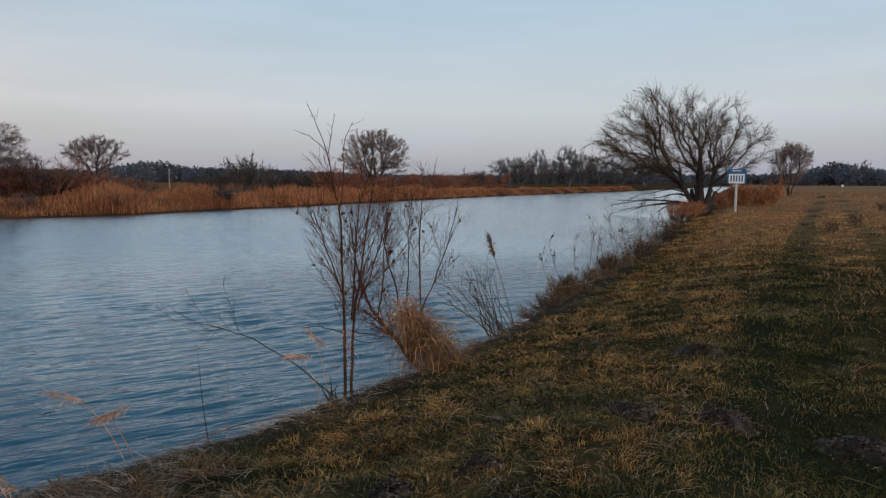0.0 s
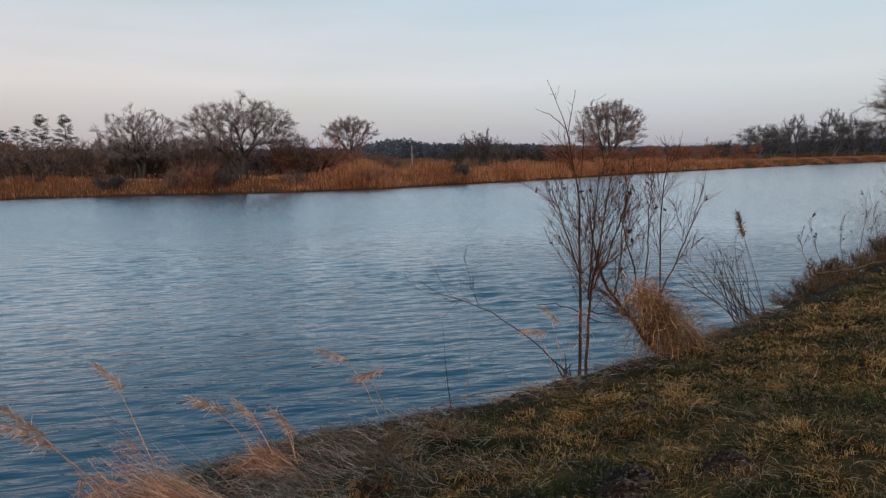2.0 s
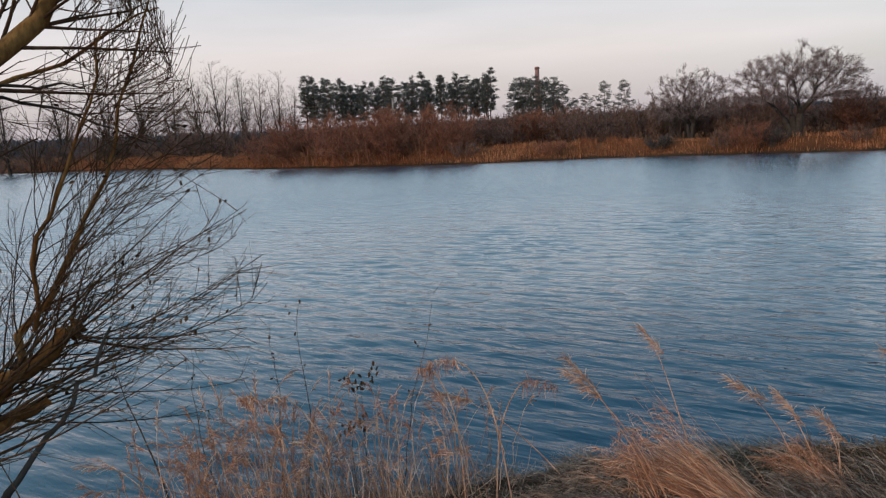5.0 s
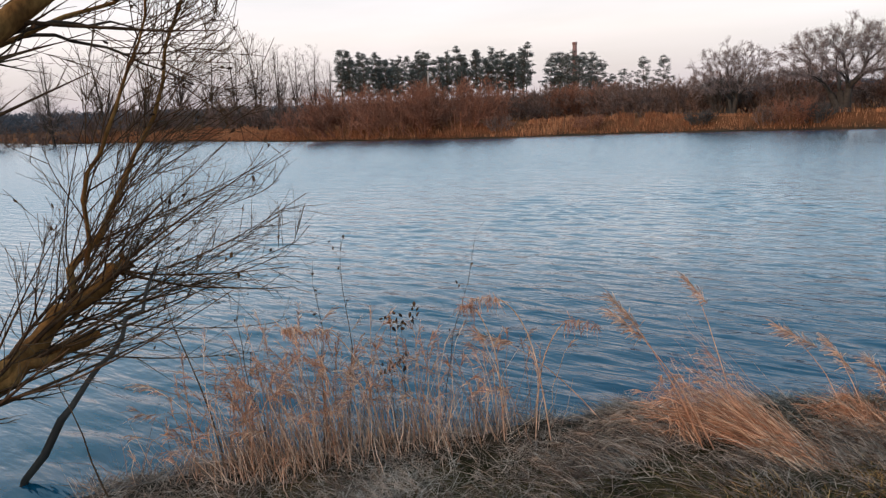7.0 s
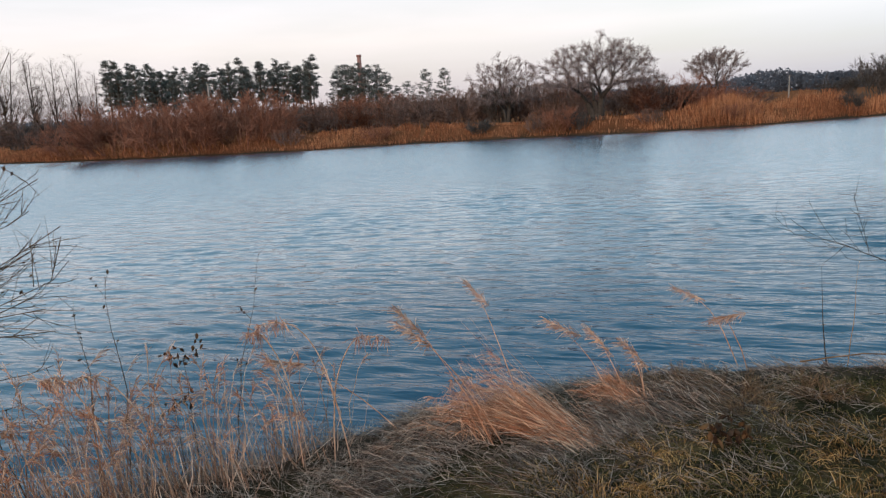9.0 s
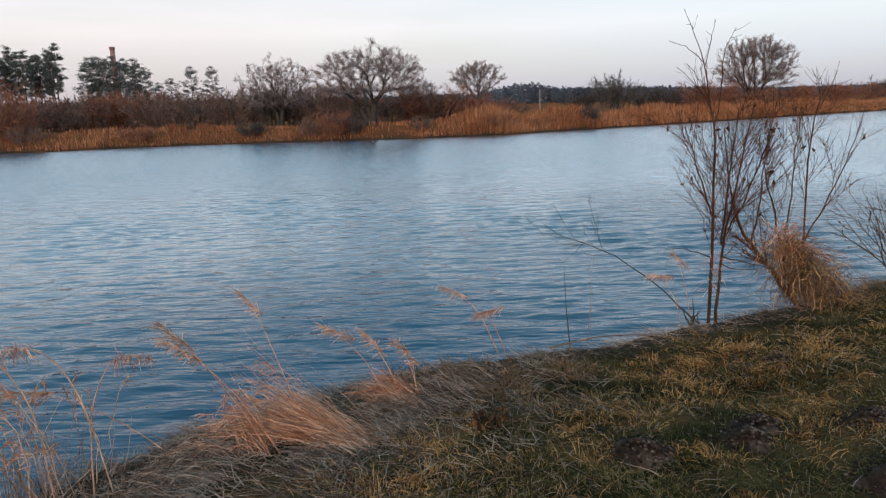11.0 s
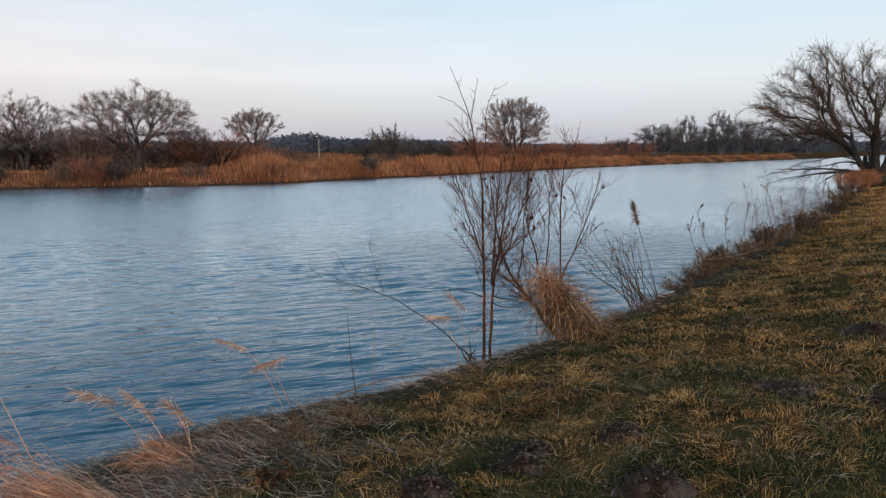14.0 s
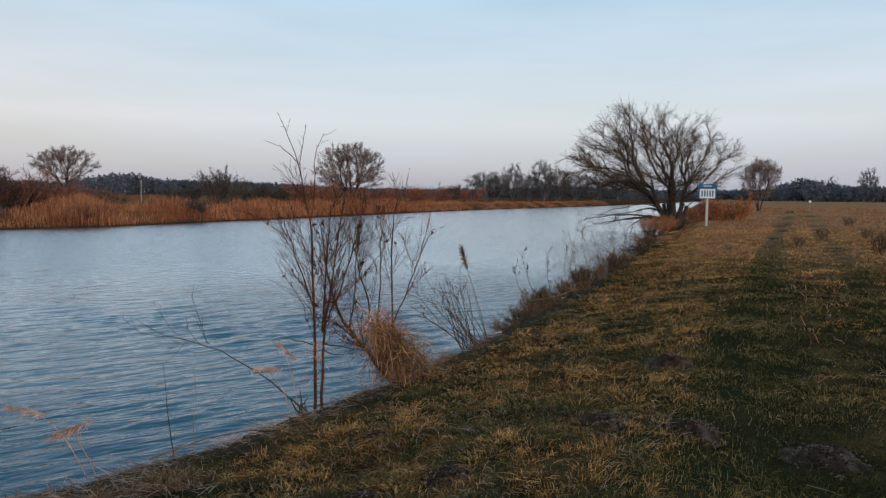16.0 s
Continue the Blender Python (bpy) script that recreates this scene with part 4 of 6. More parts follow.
def fixtures():
    e = put(thing("factory_chimney", (0, 0, 0), "tall tapering red-brick chimney behind the pines", "chimney"), 53.4, 300, 0.2)
    part("shaft", tapered("shaft", 26.0, 1.25, 0.85), M_BRICK, e)
    part("rim", tubes("rim", [(np.array([[(0, 0, 25.2), (0, 0, 25.3), (0, 0, 26.2), (0, 0, 26.25)]], float), np.array([[0.85, 1.05, 1.05, 0.3]]))], 14), M_BRICK, e, "darker corbelled rim")
    e = put(thing("utility_pole", (0, 0, 0), "pale concrete pole rising from the bushes", "pole", "utility poles"), 65.25, 63, 0.2)
    part("shaft", tapered("shaft", 4.7, 0.10, 0.07), M_POLE, e)
    part("cap", box("cap", 0.2, 0.2, 0.08, 0.01, (0, 0, 4.74)), M_POLE, e)
    for az, d, sz in ((20.75, 105, 0.62), (12.15, 112, 0.5), (50.6, 61, 0.45)):
        again(e, az, d, 0, 1.0, sz)
    e = put(thing("marker_post", (0, 0, 0), "small white marker post far out on the field", "post"), -31.0, 110, 0.0)
    part("shaft", tapered("shaft", 0.9, 0.05, 0.05), M_POLE, e)
    part("plate", box("plate", 0.35, 0.06, 0.3, 0.02, (0, 0, 1.05)), M_WHITE, e)


fixtures()


def river_sign():
    """Blue-framed white board on a pale post; the writing cannot be read and stands as plain bars."""
    e = put(thing("river_sign", (0, 0, 0), "blue and white navigation board on a pale post", "sign"), -23.95, 41.8, turn=-24, sx=0.935, sz=0.935)
    part("post", tubes("post", [(np.array([[(0, 0, -0.3), (0, 0, 1.0), (0, 0, 2.1), (0, 0, 2.45), (0, 0, 2.451)]], float), np.array([[0.075, 0.075, 0.075, 0.075, 0.001]]))], 12), M_POSTGREY, e)
    part("board", box("board", 1.04, 0.05, 0.86, 0.012, (0, -0.11, 2.10)), M_BLUE, e)
    part("panel", box("panel", 0.86, 0.012, 0.56, 0.005, (0, -0.142, 1.96)), M_WHITE, e, "white inset panel")
    part("bracket", box("bracket", 0.5, 0.06, 0.06, 0.01, (0, -0.07, 1.8)), M_POSTGREY, e)
    part("bracket", box("bracket", 0.5, 0.06, 0.06, 0.01, (0, -0.07, 2.3)), M_POSTGREY, e)
    bar = box("bar", 0.085, 0.006, 0.36, 0.0)
    for x in (-0.30, -0.15, 0.0, 0.15, 0.30):
        part("bar", bar, M_BLUE, e, at=(x, -0.151, 1.97))
    part("strip", box("strip", 0.5, 0.006, 0.05, 0.0, (0, -0.139, 2.42)), M_WHITE, e, "narrow pale strip")


river_sign()

# ---------------------------------------------------------------- trees on this bank


def bank_willow():
    """Broad many-trunked willow leaning over the water, with dark boughs trailing to the surface."""
    e = bare_tree("bank_willow", 61, 11.6, 7.9, "broad many-stemmed leafless willow on the near bank", style="spread", twig=M_TWIG, bark=M_DARKTWIG, twigs=15000, minr=0.0040, trunk=0.20, limbs=520, bend=0.26, tr=0.15, trunks=13, foot=0.62, lean=(-1.6, 0.65), tl=0.7, far=0.78, tilt=(6, 46), zlow=0.7)
    rng = np.random.default_rng(62)
    side = np.array([-0.93, 0.37, 0])
    n = 7
    base = np.repeat([[0.0, 0.0, 0.5]], n, 0) + rng.normal(size=(n, 3)) * 0.15
    tip = side * rng.uniform(3.6, 6.8, n)[:, None] + rng.normal(size=(n, 3)) * np.array([0.9, 0.9, 0.3]) + np.array([0, 0, 0.5])
    tip[:3, 2] -= 0.5
    P1 = bent(base, tip, 9, rng.uniform(0.2, 0.7, n), rng, 0.05)
    R1 = 0.08 * (1 - 0.8 * np.linspace(0, 1, 9)[None]) * rng.uniform(0.6, 1.1, n)[:, None]
    for q in range(n):
        part("low_bough", tubes("low_bough", [(P1[q:q + 1], R1[q:q + 1])], 6), M_DARKTWIG, e)
    P2, R2 = spawn(rng, P1, R1, 40, (0.25, 1), (20, 60), (0.5, 1.3), 6, 0.15, -0.03, 0.6, 0.012, 0.3)
    P3, R3 = spawn(rng, P2, R2, 190, (0.1, 1), (20, 60), (0.25, 0.6), 4, 0.15, -0.02, 0.7, 0.006, 0.3)
    tagged(part("low_twigwork", tubes("low_twigwork", [(P2, R2), (P3, R3)], 4), M_DARKTWIG, e), kind="stuff")
    return put(e, -21.5, 46.6, -0.50, sx=1.045, sz=1.10)


bank_willow()
small = put(bare_tree("field_tree", 63, 4.9, 6.3, "small rounded leafless tree at the field edge", style="tall", twig=M_FARTWIG, limbs=150, twigs=4600, trunk=0.12, minr=0.0082, trunks=7, tr=0.075, foot=0.6, far=0.85, bend=0.22, tilt=(4, 34)), -27.6, 88)
tuftbush = put(bush("russet_bush", 64, 3.4, 1.7, "low russet bush behind the sign", M_REED, count=60, twigs=1500, minr=0.009, group="russet bushes"), -25.4, 50.5)
again(tuftbush, -25.9, 52, 70, 0.4, 0.6), again(tuftbush, -23.4, 50, 150, 0.6, 0.6), again(tuftbush, -20.5, 40.5, 30, 0.5, 0.5, -0.35), again(tuftbush, -19.9, 39.5, 200, 0.4, 0.45, -0.4), again(tuftbush, -24.4, 52, 100, 0.8, 0.9), again(tuftbush, -20.6, 44, 100, 0.5, 0.5, -0.35)
copse = put(bush("copse_bush", 65, 7.5, 4.6, "dark thicket at the far field edge, haze painted in", M_HAZETWIG, count=34, twigs=2200, minr=0.018, tilt=(2, 42), group="field edge thickets"), -31.4, 330, 0.0, sx=2.1, sz=2.1)
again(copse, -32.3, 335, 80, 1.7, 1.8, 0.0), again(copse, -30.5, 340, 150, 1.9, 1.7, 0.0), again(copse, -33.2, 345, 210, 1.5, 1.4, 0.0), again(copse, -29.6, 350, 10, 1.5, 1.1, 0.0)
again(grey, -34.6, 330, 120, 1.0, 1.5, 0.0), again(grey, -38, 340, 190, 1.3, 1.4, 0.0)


def leaf_mesh():
    """A small curled dead leaf."""
    V = [(-1, 0, 0), (-0.3, 0.55, 0.25), (0.5, 0.4, 0.3), (1.1, 0, 0.1), (0.5, -0.4, 0.35), (-0.3, -0.5, 0.2), (0.1, 0, -0.1)]
    return mesh("dried_leaf", np.array(V) * 0.014, T=[(0, 6, 1), (1, 6, 2), (2, 6, 3), (3, 6, 4), (4, 6, 5), (5, 6, 0)])


LEAF = leaf_mesh()


def leaves_on(e, P, rng, count, scale=(0.8, 1.6), name="dried_leaf", material=M_DEADLEAF):
    idx = rng.integers(0, len(P), count)
    for i in idx:
        c = P[i, rng.integers(P.shape[1] // 2, P.shape[1])]
        ob = part(name, LEAF, material, e, at=c)
        ob.rotation_euler = rng.uniform(0, 6.28, 3)
        s = rng.uniform(*scale)
        ob.scale = (s, s, s * rng.uniform(0.7, 1.6))


def curve_stem(rng, base, tip, n, sag, wig, r):
    P = bent(np.array([base], float), np.array([tip], float), n, [sag], rng, wig)
    return P, (r * (1 - 0.86 * np.linspace(0, 1, n)))[None]


def each(name, P, R, k, material, e):
    """One part for every branch."""
    for q in range(len(P)):
        part(name, tubes(name, [(P[q:q + 1], R[q:q + 1])], k), material, e)


def along(pts, n, rng=None, wig=0.0):
    """A smooth line of n points through the given bends."""
    q = np.array(pts, float)
    t = np.linspace(0, len(q) - 1, n)
    P = np.stack([np.interp(t, np.arange(len(q)), q[:, k]) for k in range(3)], 1)
    for _ in range(2):
        P[1:-1] = (P[:-2] + 2 * P[1:-1] + P[2:]) / 4
    if rng is not None:
        P[1:-1] += rng.normal(size=(n - 2, 3)) * wig
    return P[None]


def sapling():
    """Young willow at the water's edge: two upright stems with fine shoots leaving them at a sharp angle."""
    rng = np.random.default_rng(71)
    at = np.array([-0.72, 6.33, -0.40])
    e = thing("sapling", at, "slender leafless sapling with upright stems at the water's edge", "sapling")
    S = []
    for pts, r0, r1 in ((((-0.09, 0, -0.1), (-0.09, 0.02, 0.5), (-0.10, 0.04, 0.94), (-0.11, 0.05, 1.4), (-0.13, 0.06, 1.75), (-0.20, 0.07, 2.06)), 0.016, 0.006),
                        (((-0.03, 0.02, -0.1), (-0.03, 0.0, 0.40), (-0.01, -0.02, 0.75), (0.07, -0.03, 1.15), (0.12, -0.02, 1.5), (0.18, 0.0, 1.95)), 0.015, 0.0045),
                        (((-0.02, 0.0, 0.72), (0.00, 0.06, 1.05), (0.01, 0.1, 1.45), (0.05, 0.12, 1.9)), 0.010, 0.004),
                        (((-0.10, 0.03, 0.95), (-0.20, 0.02, 1.25), (-0.30, 0.0, 1.55), (-0.36, 0.0, 1.75)), 0.008, 0.0035),
                        (((-0.01, -0.02, 0.78), (0.12, -0.06, 1.05), (0.24, -0.1, 1.35), (0.32, -0.12, 1.7)), 0.008, 0.0035)):
        P = along(pts, 12, rng, 0.006)
        R = np.linspace(r0, r1, 12)[None]
        part("stem", tubes("stem", [(P, R)], 7), M_GREENBARK, e)
        S.append((P, R))
    # the leader's crooked open top
    T = []
    for pts, r in ((((-0.20, 0.07, 2.06), (-0.24, 0.08, 2.28), (-0.33, 0.09, 2.52), (-0.43, 0.1, 2.74)), 0.0062), (((-0.24, 0.08, 2.28), (-0.38, 0.06, 2.42), (-0.54, 0.05, 2.48)), 0.0042), (((-0.24, 0.08, 2.24), (-0.20, 0.1, 2.45), (-0.18, 0.12, 2.64)), 0.004), (((-0.13, 0.06, 1.75), (-0.08, 0.05, 2.1), (-0.09, 0.03, 2.35), (0.0, 0.03, 2.55)), 0.005), (((-0.17, 0.06, 1.95), (-0.32, 0.1, 2.12), (-0.48, 0.12, 2.26)), 0.004)):
        P = along(pts, 10, rng, 0.005)
        R = np.linspace(r, 0.0018, 10)[None]
        part("leader", tubes("leader", [(P, R)], 5), M_TWIGRED, e)
        T.append((P, R))
    A, AR = np.concatenate([q[0] for q in S]), np.concatenate([q[1] for q in S])
    B, BR = np.concatenate([q[0] for q in T]), np.concatenate([q[1] for q in T])
    P1, R1 = spawn(rng, A, AR, 78, (0.36, 0.95), (20, 46), (0.40, 0.80), 8, 0.05, 0.045, 0.34, 0.0031, 0.55, 0.4)
    P1b, R1b = spawn(rng, A[:2], AR[:2], 34, (0.26, 0.60), (32, 58), (0.35, 0.75), 8, 0.05, 0.06, 0.22, 0.0032, 0.1, 0.3)
    P1c, R1c = spawn(rng, B, BR, 22, (0.15, 0.97), (25, 60), (0.06, 0.24), 8, 0.09, 0.02, 0.6, 0.0022, 0.3)
    NL = len(P1) + len(P1b)
    P1, R1 = np.concatenate([P1, P1b, P1c]), np.concatenate([R1, R1b, R1c])
    P2, R2 = spawn(rng, P1[:NL], R1[:NL], 620, (0.15, 1.0), (20, 52), (0.10, 0.32), 5, 0.06, 0.03, 0.6, 0.0022, 0.3)
    each("shoot", P1, R1, 5, M_TWIGRED, e)
    tagged(part("twigwork", tubes("twigwork", [(P2, R2)], 3), M_TWIGRED, e), kind="stuff")
    leaves_on(e, P1[:NL], rng, 44, (1.1, 2.2))
    # dead side twigs and shreds of bark low on the stems
    for pts in (((-0.02, 0, 0.56), (0.12, 0, 0.50), (0.28, 0, 0.53)), ((-0.1, 0, 0.60), (-0.3, 0.05, 0.66), (-0.5, 0.05, 0.64)), ((0.0, 0, 0.62), (0.18, 0.1, 0.56), (0.42, 0.1, 0.52))):
        P = along(pts, 8, rng, 0.006)
        part("dead_twig", tubes("dead_twig", [(P, np.linspace(0.0065, 0.003, 8)[None])], 5), M_DARKTWIG, e)
    b = np.column_stack([rng.uniform(-0.12, -0.01, 60), rng.normal(size=60) * 0.03, rng.uniform(0.28, 0.66, 60)])
    H = bent(b, b + rng.normal(size=(60, 3)) * np.array([0.07, 0.05, 0.03]) + np.array([0, 0, -0.07]), 4, np.full(60, 0.02))
    tagged(part("caught_straw", ribbons("caught_straw", H, np.full(H.shape[:2], 0.003), rng), M_ORANGE, e, "shreds of orange straw caught on the stems"), kind="stuff")
    # a dead limb that reaches low over the water
    f = thing("fallen_branch", at + [-0.2, 0.12, 0.0], "thin dead branch reaching low over the water", "branch")
    Pm, Rm = curve_stem(rng, (0, 0, -0.05), (-1.95, 0.9, 0.46), 12, 0.24, 0.008, 0.0075)
    part("limb", tubes("limb", [(Pm, Rm)], 6), M_DARKTWIG, f)
    Q1, QR1 = spawn(rng, Pm, Rm, 9, (0.3, 0.95), (20, 50), (0.3, 0.75), 7, 0.06, 0.05, 0.5, 0.0032, 0.3)
    Q2, QR2 = spawn(rng, Q1, QR1, 30, (0.2, 1), (20, 50), (0.1, 0.3), 4, 0.08, 0.03, 0.7, 0.0024, 0.3)
    tagged(part("twigwork", tubes("twigwork", [(Q1, QR1), (Q2, QR2)], 4), M_DARKTWIG, f), kind="stuff")
    # snapped stubs beside the foot
    g = thing("stub_cluster", at + [-0.2, 0.02, 0.0], "few short dark broken stubs at the sapling's foot", "stub")
    for k in range(5):
        P, R = curve_stem(rng, (rng.uniform(-0.06, 0.06), rng.uniform(-0.05, 0.05), -0.06), (rng.uniform(-0.18, 0.06), rng.uniform(-0.06, 0.06), rng.uniform(0.05, 0.16)), 5, 0, 0.008, 0.012)
        part("stub", tubes("stub", [(P, R)], 6), M_DARKTWIG, g)


def shrub():
    """Second willow shrub, with a skirt of dead grass caught round its foot."""
    rng = np.random.default_rng(72)
    at = np.array([0.04, 7.40, -0.42])
    e = thing("willow_shrub", at, "leafless willow shrub with a skirt of dry grass", "shrub")
    S = []
    for pts, r0, r1 in ((((-0.10, 0, -0.1), (-0.30, 0, 0.16), (-0.48, 0.02, 0.36), (-0.64, 0.03, 0.57), (-0.79, 0.04, 0.78), (-0.88, 0.03, 1.2), (-0.93, 0.0, 1.7)), 0.030, 0.005),
                        (((-0.08, 0.02, -0.1), (-0.14, 0.02, 0.35), (-0.18, 0.03, 0.99), (-0.17, 0.04, 1.6), (-0.13, 0.04, 1.9), (-0.06, 0.02, 2.1)), 0.013, 0.0022),
                        (((-0.22, 0.05, 0.05), (-0.33, 0.06, 0.40), (-0.40, 0.08, 0.81), (-0.52, 0.08, 1.15), (-0.62, 0.06, 1.65)), 0.015, 0.004),
                        (((-0.15, 0.02, 0.60), (-0.02, 0.0, 0.95), (0.12, -0.03, 1.30), (0.22, -0.03, 1.72)), 0.009, 0.003),
                        (((-0.62, 0.03, 0.55), (-0.56, 0.0, 0.95), (-0.55, 0.0, 1.4), (-0.48, 0.02, 1.95)), 0.010, 0.003),
                        (((-0.36, 0.06, 0.50), (-0.28, 0.1, 1.0), (-0.30, 0.1, 1.5), (-0.26, 0.1, 1.9)), 0.009, 0.003)):
        P = along(pts, 12, rng, 0.007)
        R = np.linspace(r0, r1, 12)[None]
        part("stem", tubes("stem", [(P, R)], 7), M_GREENBARK if r0 > 0.012 else M_TWIG, e)
        S.append((P, R))
    A, AR = np.concatenate([q[0] for q in S]), np.concatenate([q[1] for q in S])
    P1, R1 = spawn(rng, A, AR, 96, (0.30, 0.93), (20, 46), (0.40, 0.85), 8, 0.05, 0.045, 0.36, 0.0031, 0.68, 0.3)
    P2, R2 = spawn(rng, P1, R1, 640, (0.15, 1.0), (20, 52), (0.1, 0.34), 5, 0.06, 0.03, 0.6, 0.0023, 0.3)
    each("shoot", P1, R1, 5, M_TWIGRED, e)
    tagged(part("twigwork", tubes("twigwork", [(P2, R2)], 3), M_TWIGRED, e), kind="stuff")
    leaves_on(e, P1, rng, 40, (1.1, 2.2))
    # dead grass caught round the foot and up the stems, shaggy and tangled
    f = thing("straw_skirt", at + [-0.08, -0.05, 0.0], "hanging tussock of dry orange straw round a shrub", "dry grass")
    for nm, n, u0, u1, mt in (("straw", 1500, 0.0, 0.8, M_TUFT), ("pale_straw", 420, 0.1, 0.9, M_STRAW), ("upper_straw", 330, 0.6, 1.0, M_ORANGE)):
        u = rng.uniform(u0, u1, n)[:, None]
        wide = 0.13 * (1 - u) ** 0.7 + 0.045
        b = np.array([[0.14, 0, 0.10]]) * (1 - u) + np.array([[-0.27, 0, 0.70]]) * u + rng.normal(size=(n, 3)) * np.concatenate([wide, wide * 0.8, 0.05 + 0 * wide], 1)
        t = b + np.column_stack([rng.normal(size=n) * 0.13 + 0.02, rng.normal(size=n) * 0.12, rng.uniform(-0.34, 0.06, n)])
        t[:, 2] = np.maximum(t[:, 2], -0.10)
        P = bent(b, t, 6, rng.uniform(0.0, 0.09, n), rng, 0.028)
        tagged(part(nm, ribbons(nm, P, np.full(P.shape[:2], 0.0038) * rng.uniform(0.6, 1.3, (n, 1)), rng), mt, f), kind="stuff")


def plume(rng, P, n=26, length=0.14, spread=0.05):
    """Feathery seed hairs along the last part of each stalk."""
    out = []
    for q in P:
        u = rng.uniform(0.0, 1.0, n)
        d = q[-1] - q[-2]
        d = d / (np.linalg.norm(d) + 1e-9)
        b = q[-1] - d * (u * length)[:, None]
        t = b + d * 0.06 + rng.normal(size=(n, 3)) * spread * 0.5 + np.array([0, 0, -0.03])
        out.append(bent(b, t, 3, np.full(n, 0.004)))
    return np.concatenate(out)


def tall_weeds():
    """Dead stalks beside the shrub, one with a large brown plume."""
    rng = np.random.default_rng(73)
    e = thing("reed_stalk", (1.19, 9.42, -0.42), "tall dead reed stalks with a brown plume", "reed")
    for tip, r in (((-0.40, 0.05, 1.30), 0.006), ((-0.30, 0.1, 0.95), 0.005)):
        P, R = curve_stem(rng, (0, 0, -0.1), tip, 9, 0.02, 0.006, r)
        part("stalk", tubes("stalk", [(P, R)], 5), M_TWIG, e)
        if tip[2] > 1.2:
            H = plume(rng, P, 420, 0.30, 0.055)
            part("plume", ribbons("plume", H, np.full(H.shape[:2], 0.0045), rng), M_TUFT, e, "dense brown seed plume")
    f = thing("dead_weeds", (1.02, 9.0, -0.42), "leaning dead weed stalks with dark seed heads", "weeds")
    T = []
    for k in range(24):
        tip = (rng.uniform(-1.05, -0.15), rng.uniform(-0.2, 0.4), rng.uniform(0.45, 1.05))
        P, R = curve_stem(rng, (rng.uniform(-0.25, 0.15), rng.uniform(-0.2, 0.2), -0.08), tip, 9, -0.03, 0.014, 0.0075)
        part("stalk", tubes("stalk", [(P, R)], 5), M_TWIG, f)
        T.append((P, R))
    A, AR = np.concatenate([q[0] for q in T]), np.concatenate([q[1] for q in T])
    P1, R1 = spawn(rng, A, AR, 120, (0.45, 1), (20, 60), (0.1, 0.3), 5, 0.1, 0.0, 0.6, 0.0032, 0.3)
    part("twigwork", tubes("twigwork", [(P1, R1)], 4), M_TWIG, f)
    leaves_on(f, P1, rng, 90, (0.7, 1.3), "seed_head")


def edge_thicket():
    """Tangle of dead brown weeds along the water's edge further on."""
    rng = np.random.default_rng(74)
    spots = ((2.1, 11.5, 0.7, 0.30), (2.6, 12.6, 0.8, 0.42), (3.0, 13.3, 0.85, 0.45), (3.7, 14.7, 0.9, 0.36), (4.4, 16.2, 0.8, 0.5), (4.9, 17.2, 1.0, 0.42), (5.9, 19.2, 0.9, 0.5), (7.0, 21.5, 1.1, 0.38), (8.4, 24.4, 1.1, 0.42), (10.2, 28.5, 1.2, 0.4), (12.4, 33.6, 1.3, 0.4))
    protos = [bush("weed_thicket", 75 + k, 1.0, 1.0, "low tangle of dead brown weeds at the bank edge", (M_WEED, M_TUFT)[k], count=60, twigs=1500, minr=0.0032, tilt=(5, 75), category="weeds", group="weed thickets", spread=0.4) for k in range(2)]
    for i, (x, y, w, h) in enumerate(spots):
        p = protos[i % 2]
        c = p if i < 2 else copy_thing(p, Matrix.Identity(4))
        z = float(land_z(np.array([[x, y]]))[0][0])
        c.location, c.rotation_euler, c.scale = (x - 0.1, y, max(z, -0.6)), (0, 0, rng.uniform(0, 6.28)), (w * 1.15, w * 1.15, h)
    for i, (x, y, h) in enumerate(((3.35, 14.0, 1.25), (4.5, 16.3, 1.5), (4.75, 16.7, 1.2), (5.3, 17.8, 1.1), (6.9, 21.0, 1.2), (2.6, 12.6, 0.95), (2.2, 11.7, 0.7), (2.95, 13.2, 0.8), (3.6, 14.5, 0.85), (4.1, 15.5, 0.9), (5.9, 19.0, 0.95), (6.3, 19.9, 0.8), (7.6, 22.6, 1.1), (8.3, 24.1, 0.9))):
        e = thing("dead_stalk", (x - 0.1, y, -0.42), "single tall dead weed stalk with dark seed heads", "weeds", "dead stalks on the bank")
        P, R = curve_stem(rng, (0, 0, -0.1), (rng.uniform(-0.3, 0.05), 0.1, h), 9, 0.0, 0.02, 0.008)
        P1, R1 = spawn(rng, P, R, 9, (0.45, 1), (20, 50), (0.15, 0.4), 5, 0.08, 0.04, 0.6, 0.003, 0.3)
        part("stalk", tubes("stalk", [(P, R)], 5), M_WEED, e)
        each("twig", P1, R1, 4, M_WEED, e)
        leaves_on(e, P1, rng, 12, (1.0, 2.0), "seed_head")


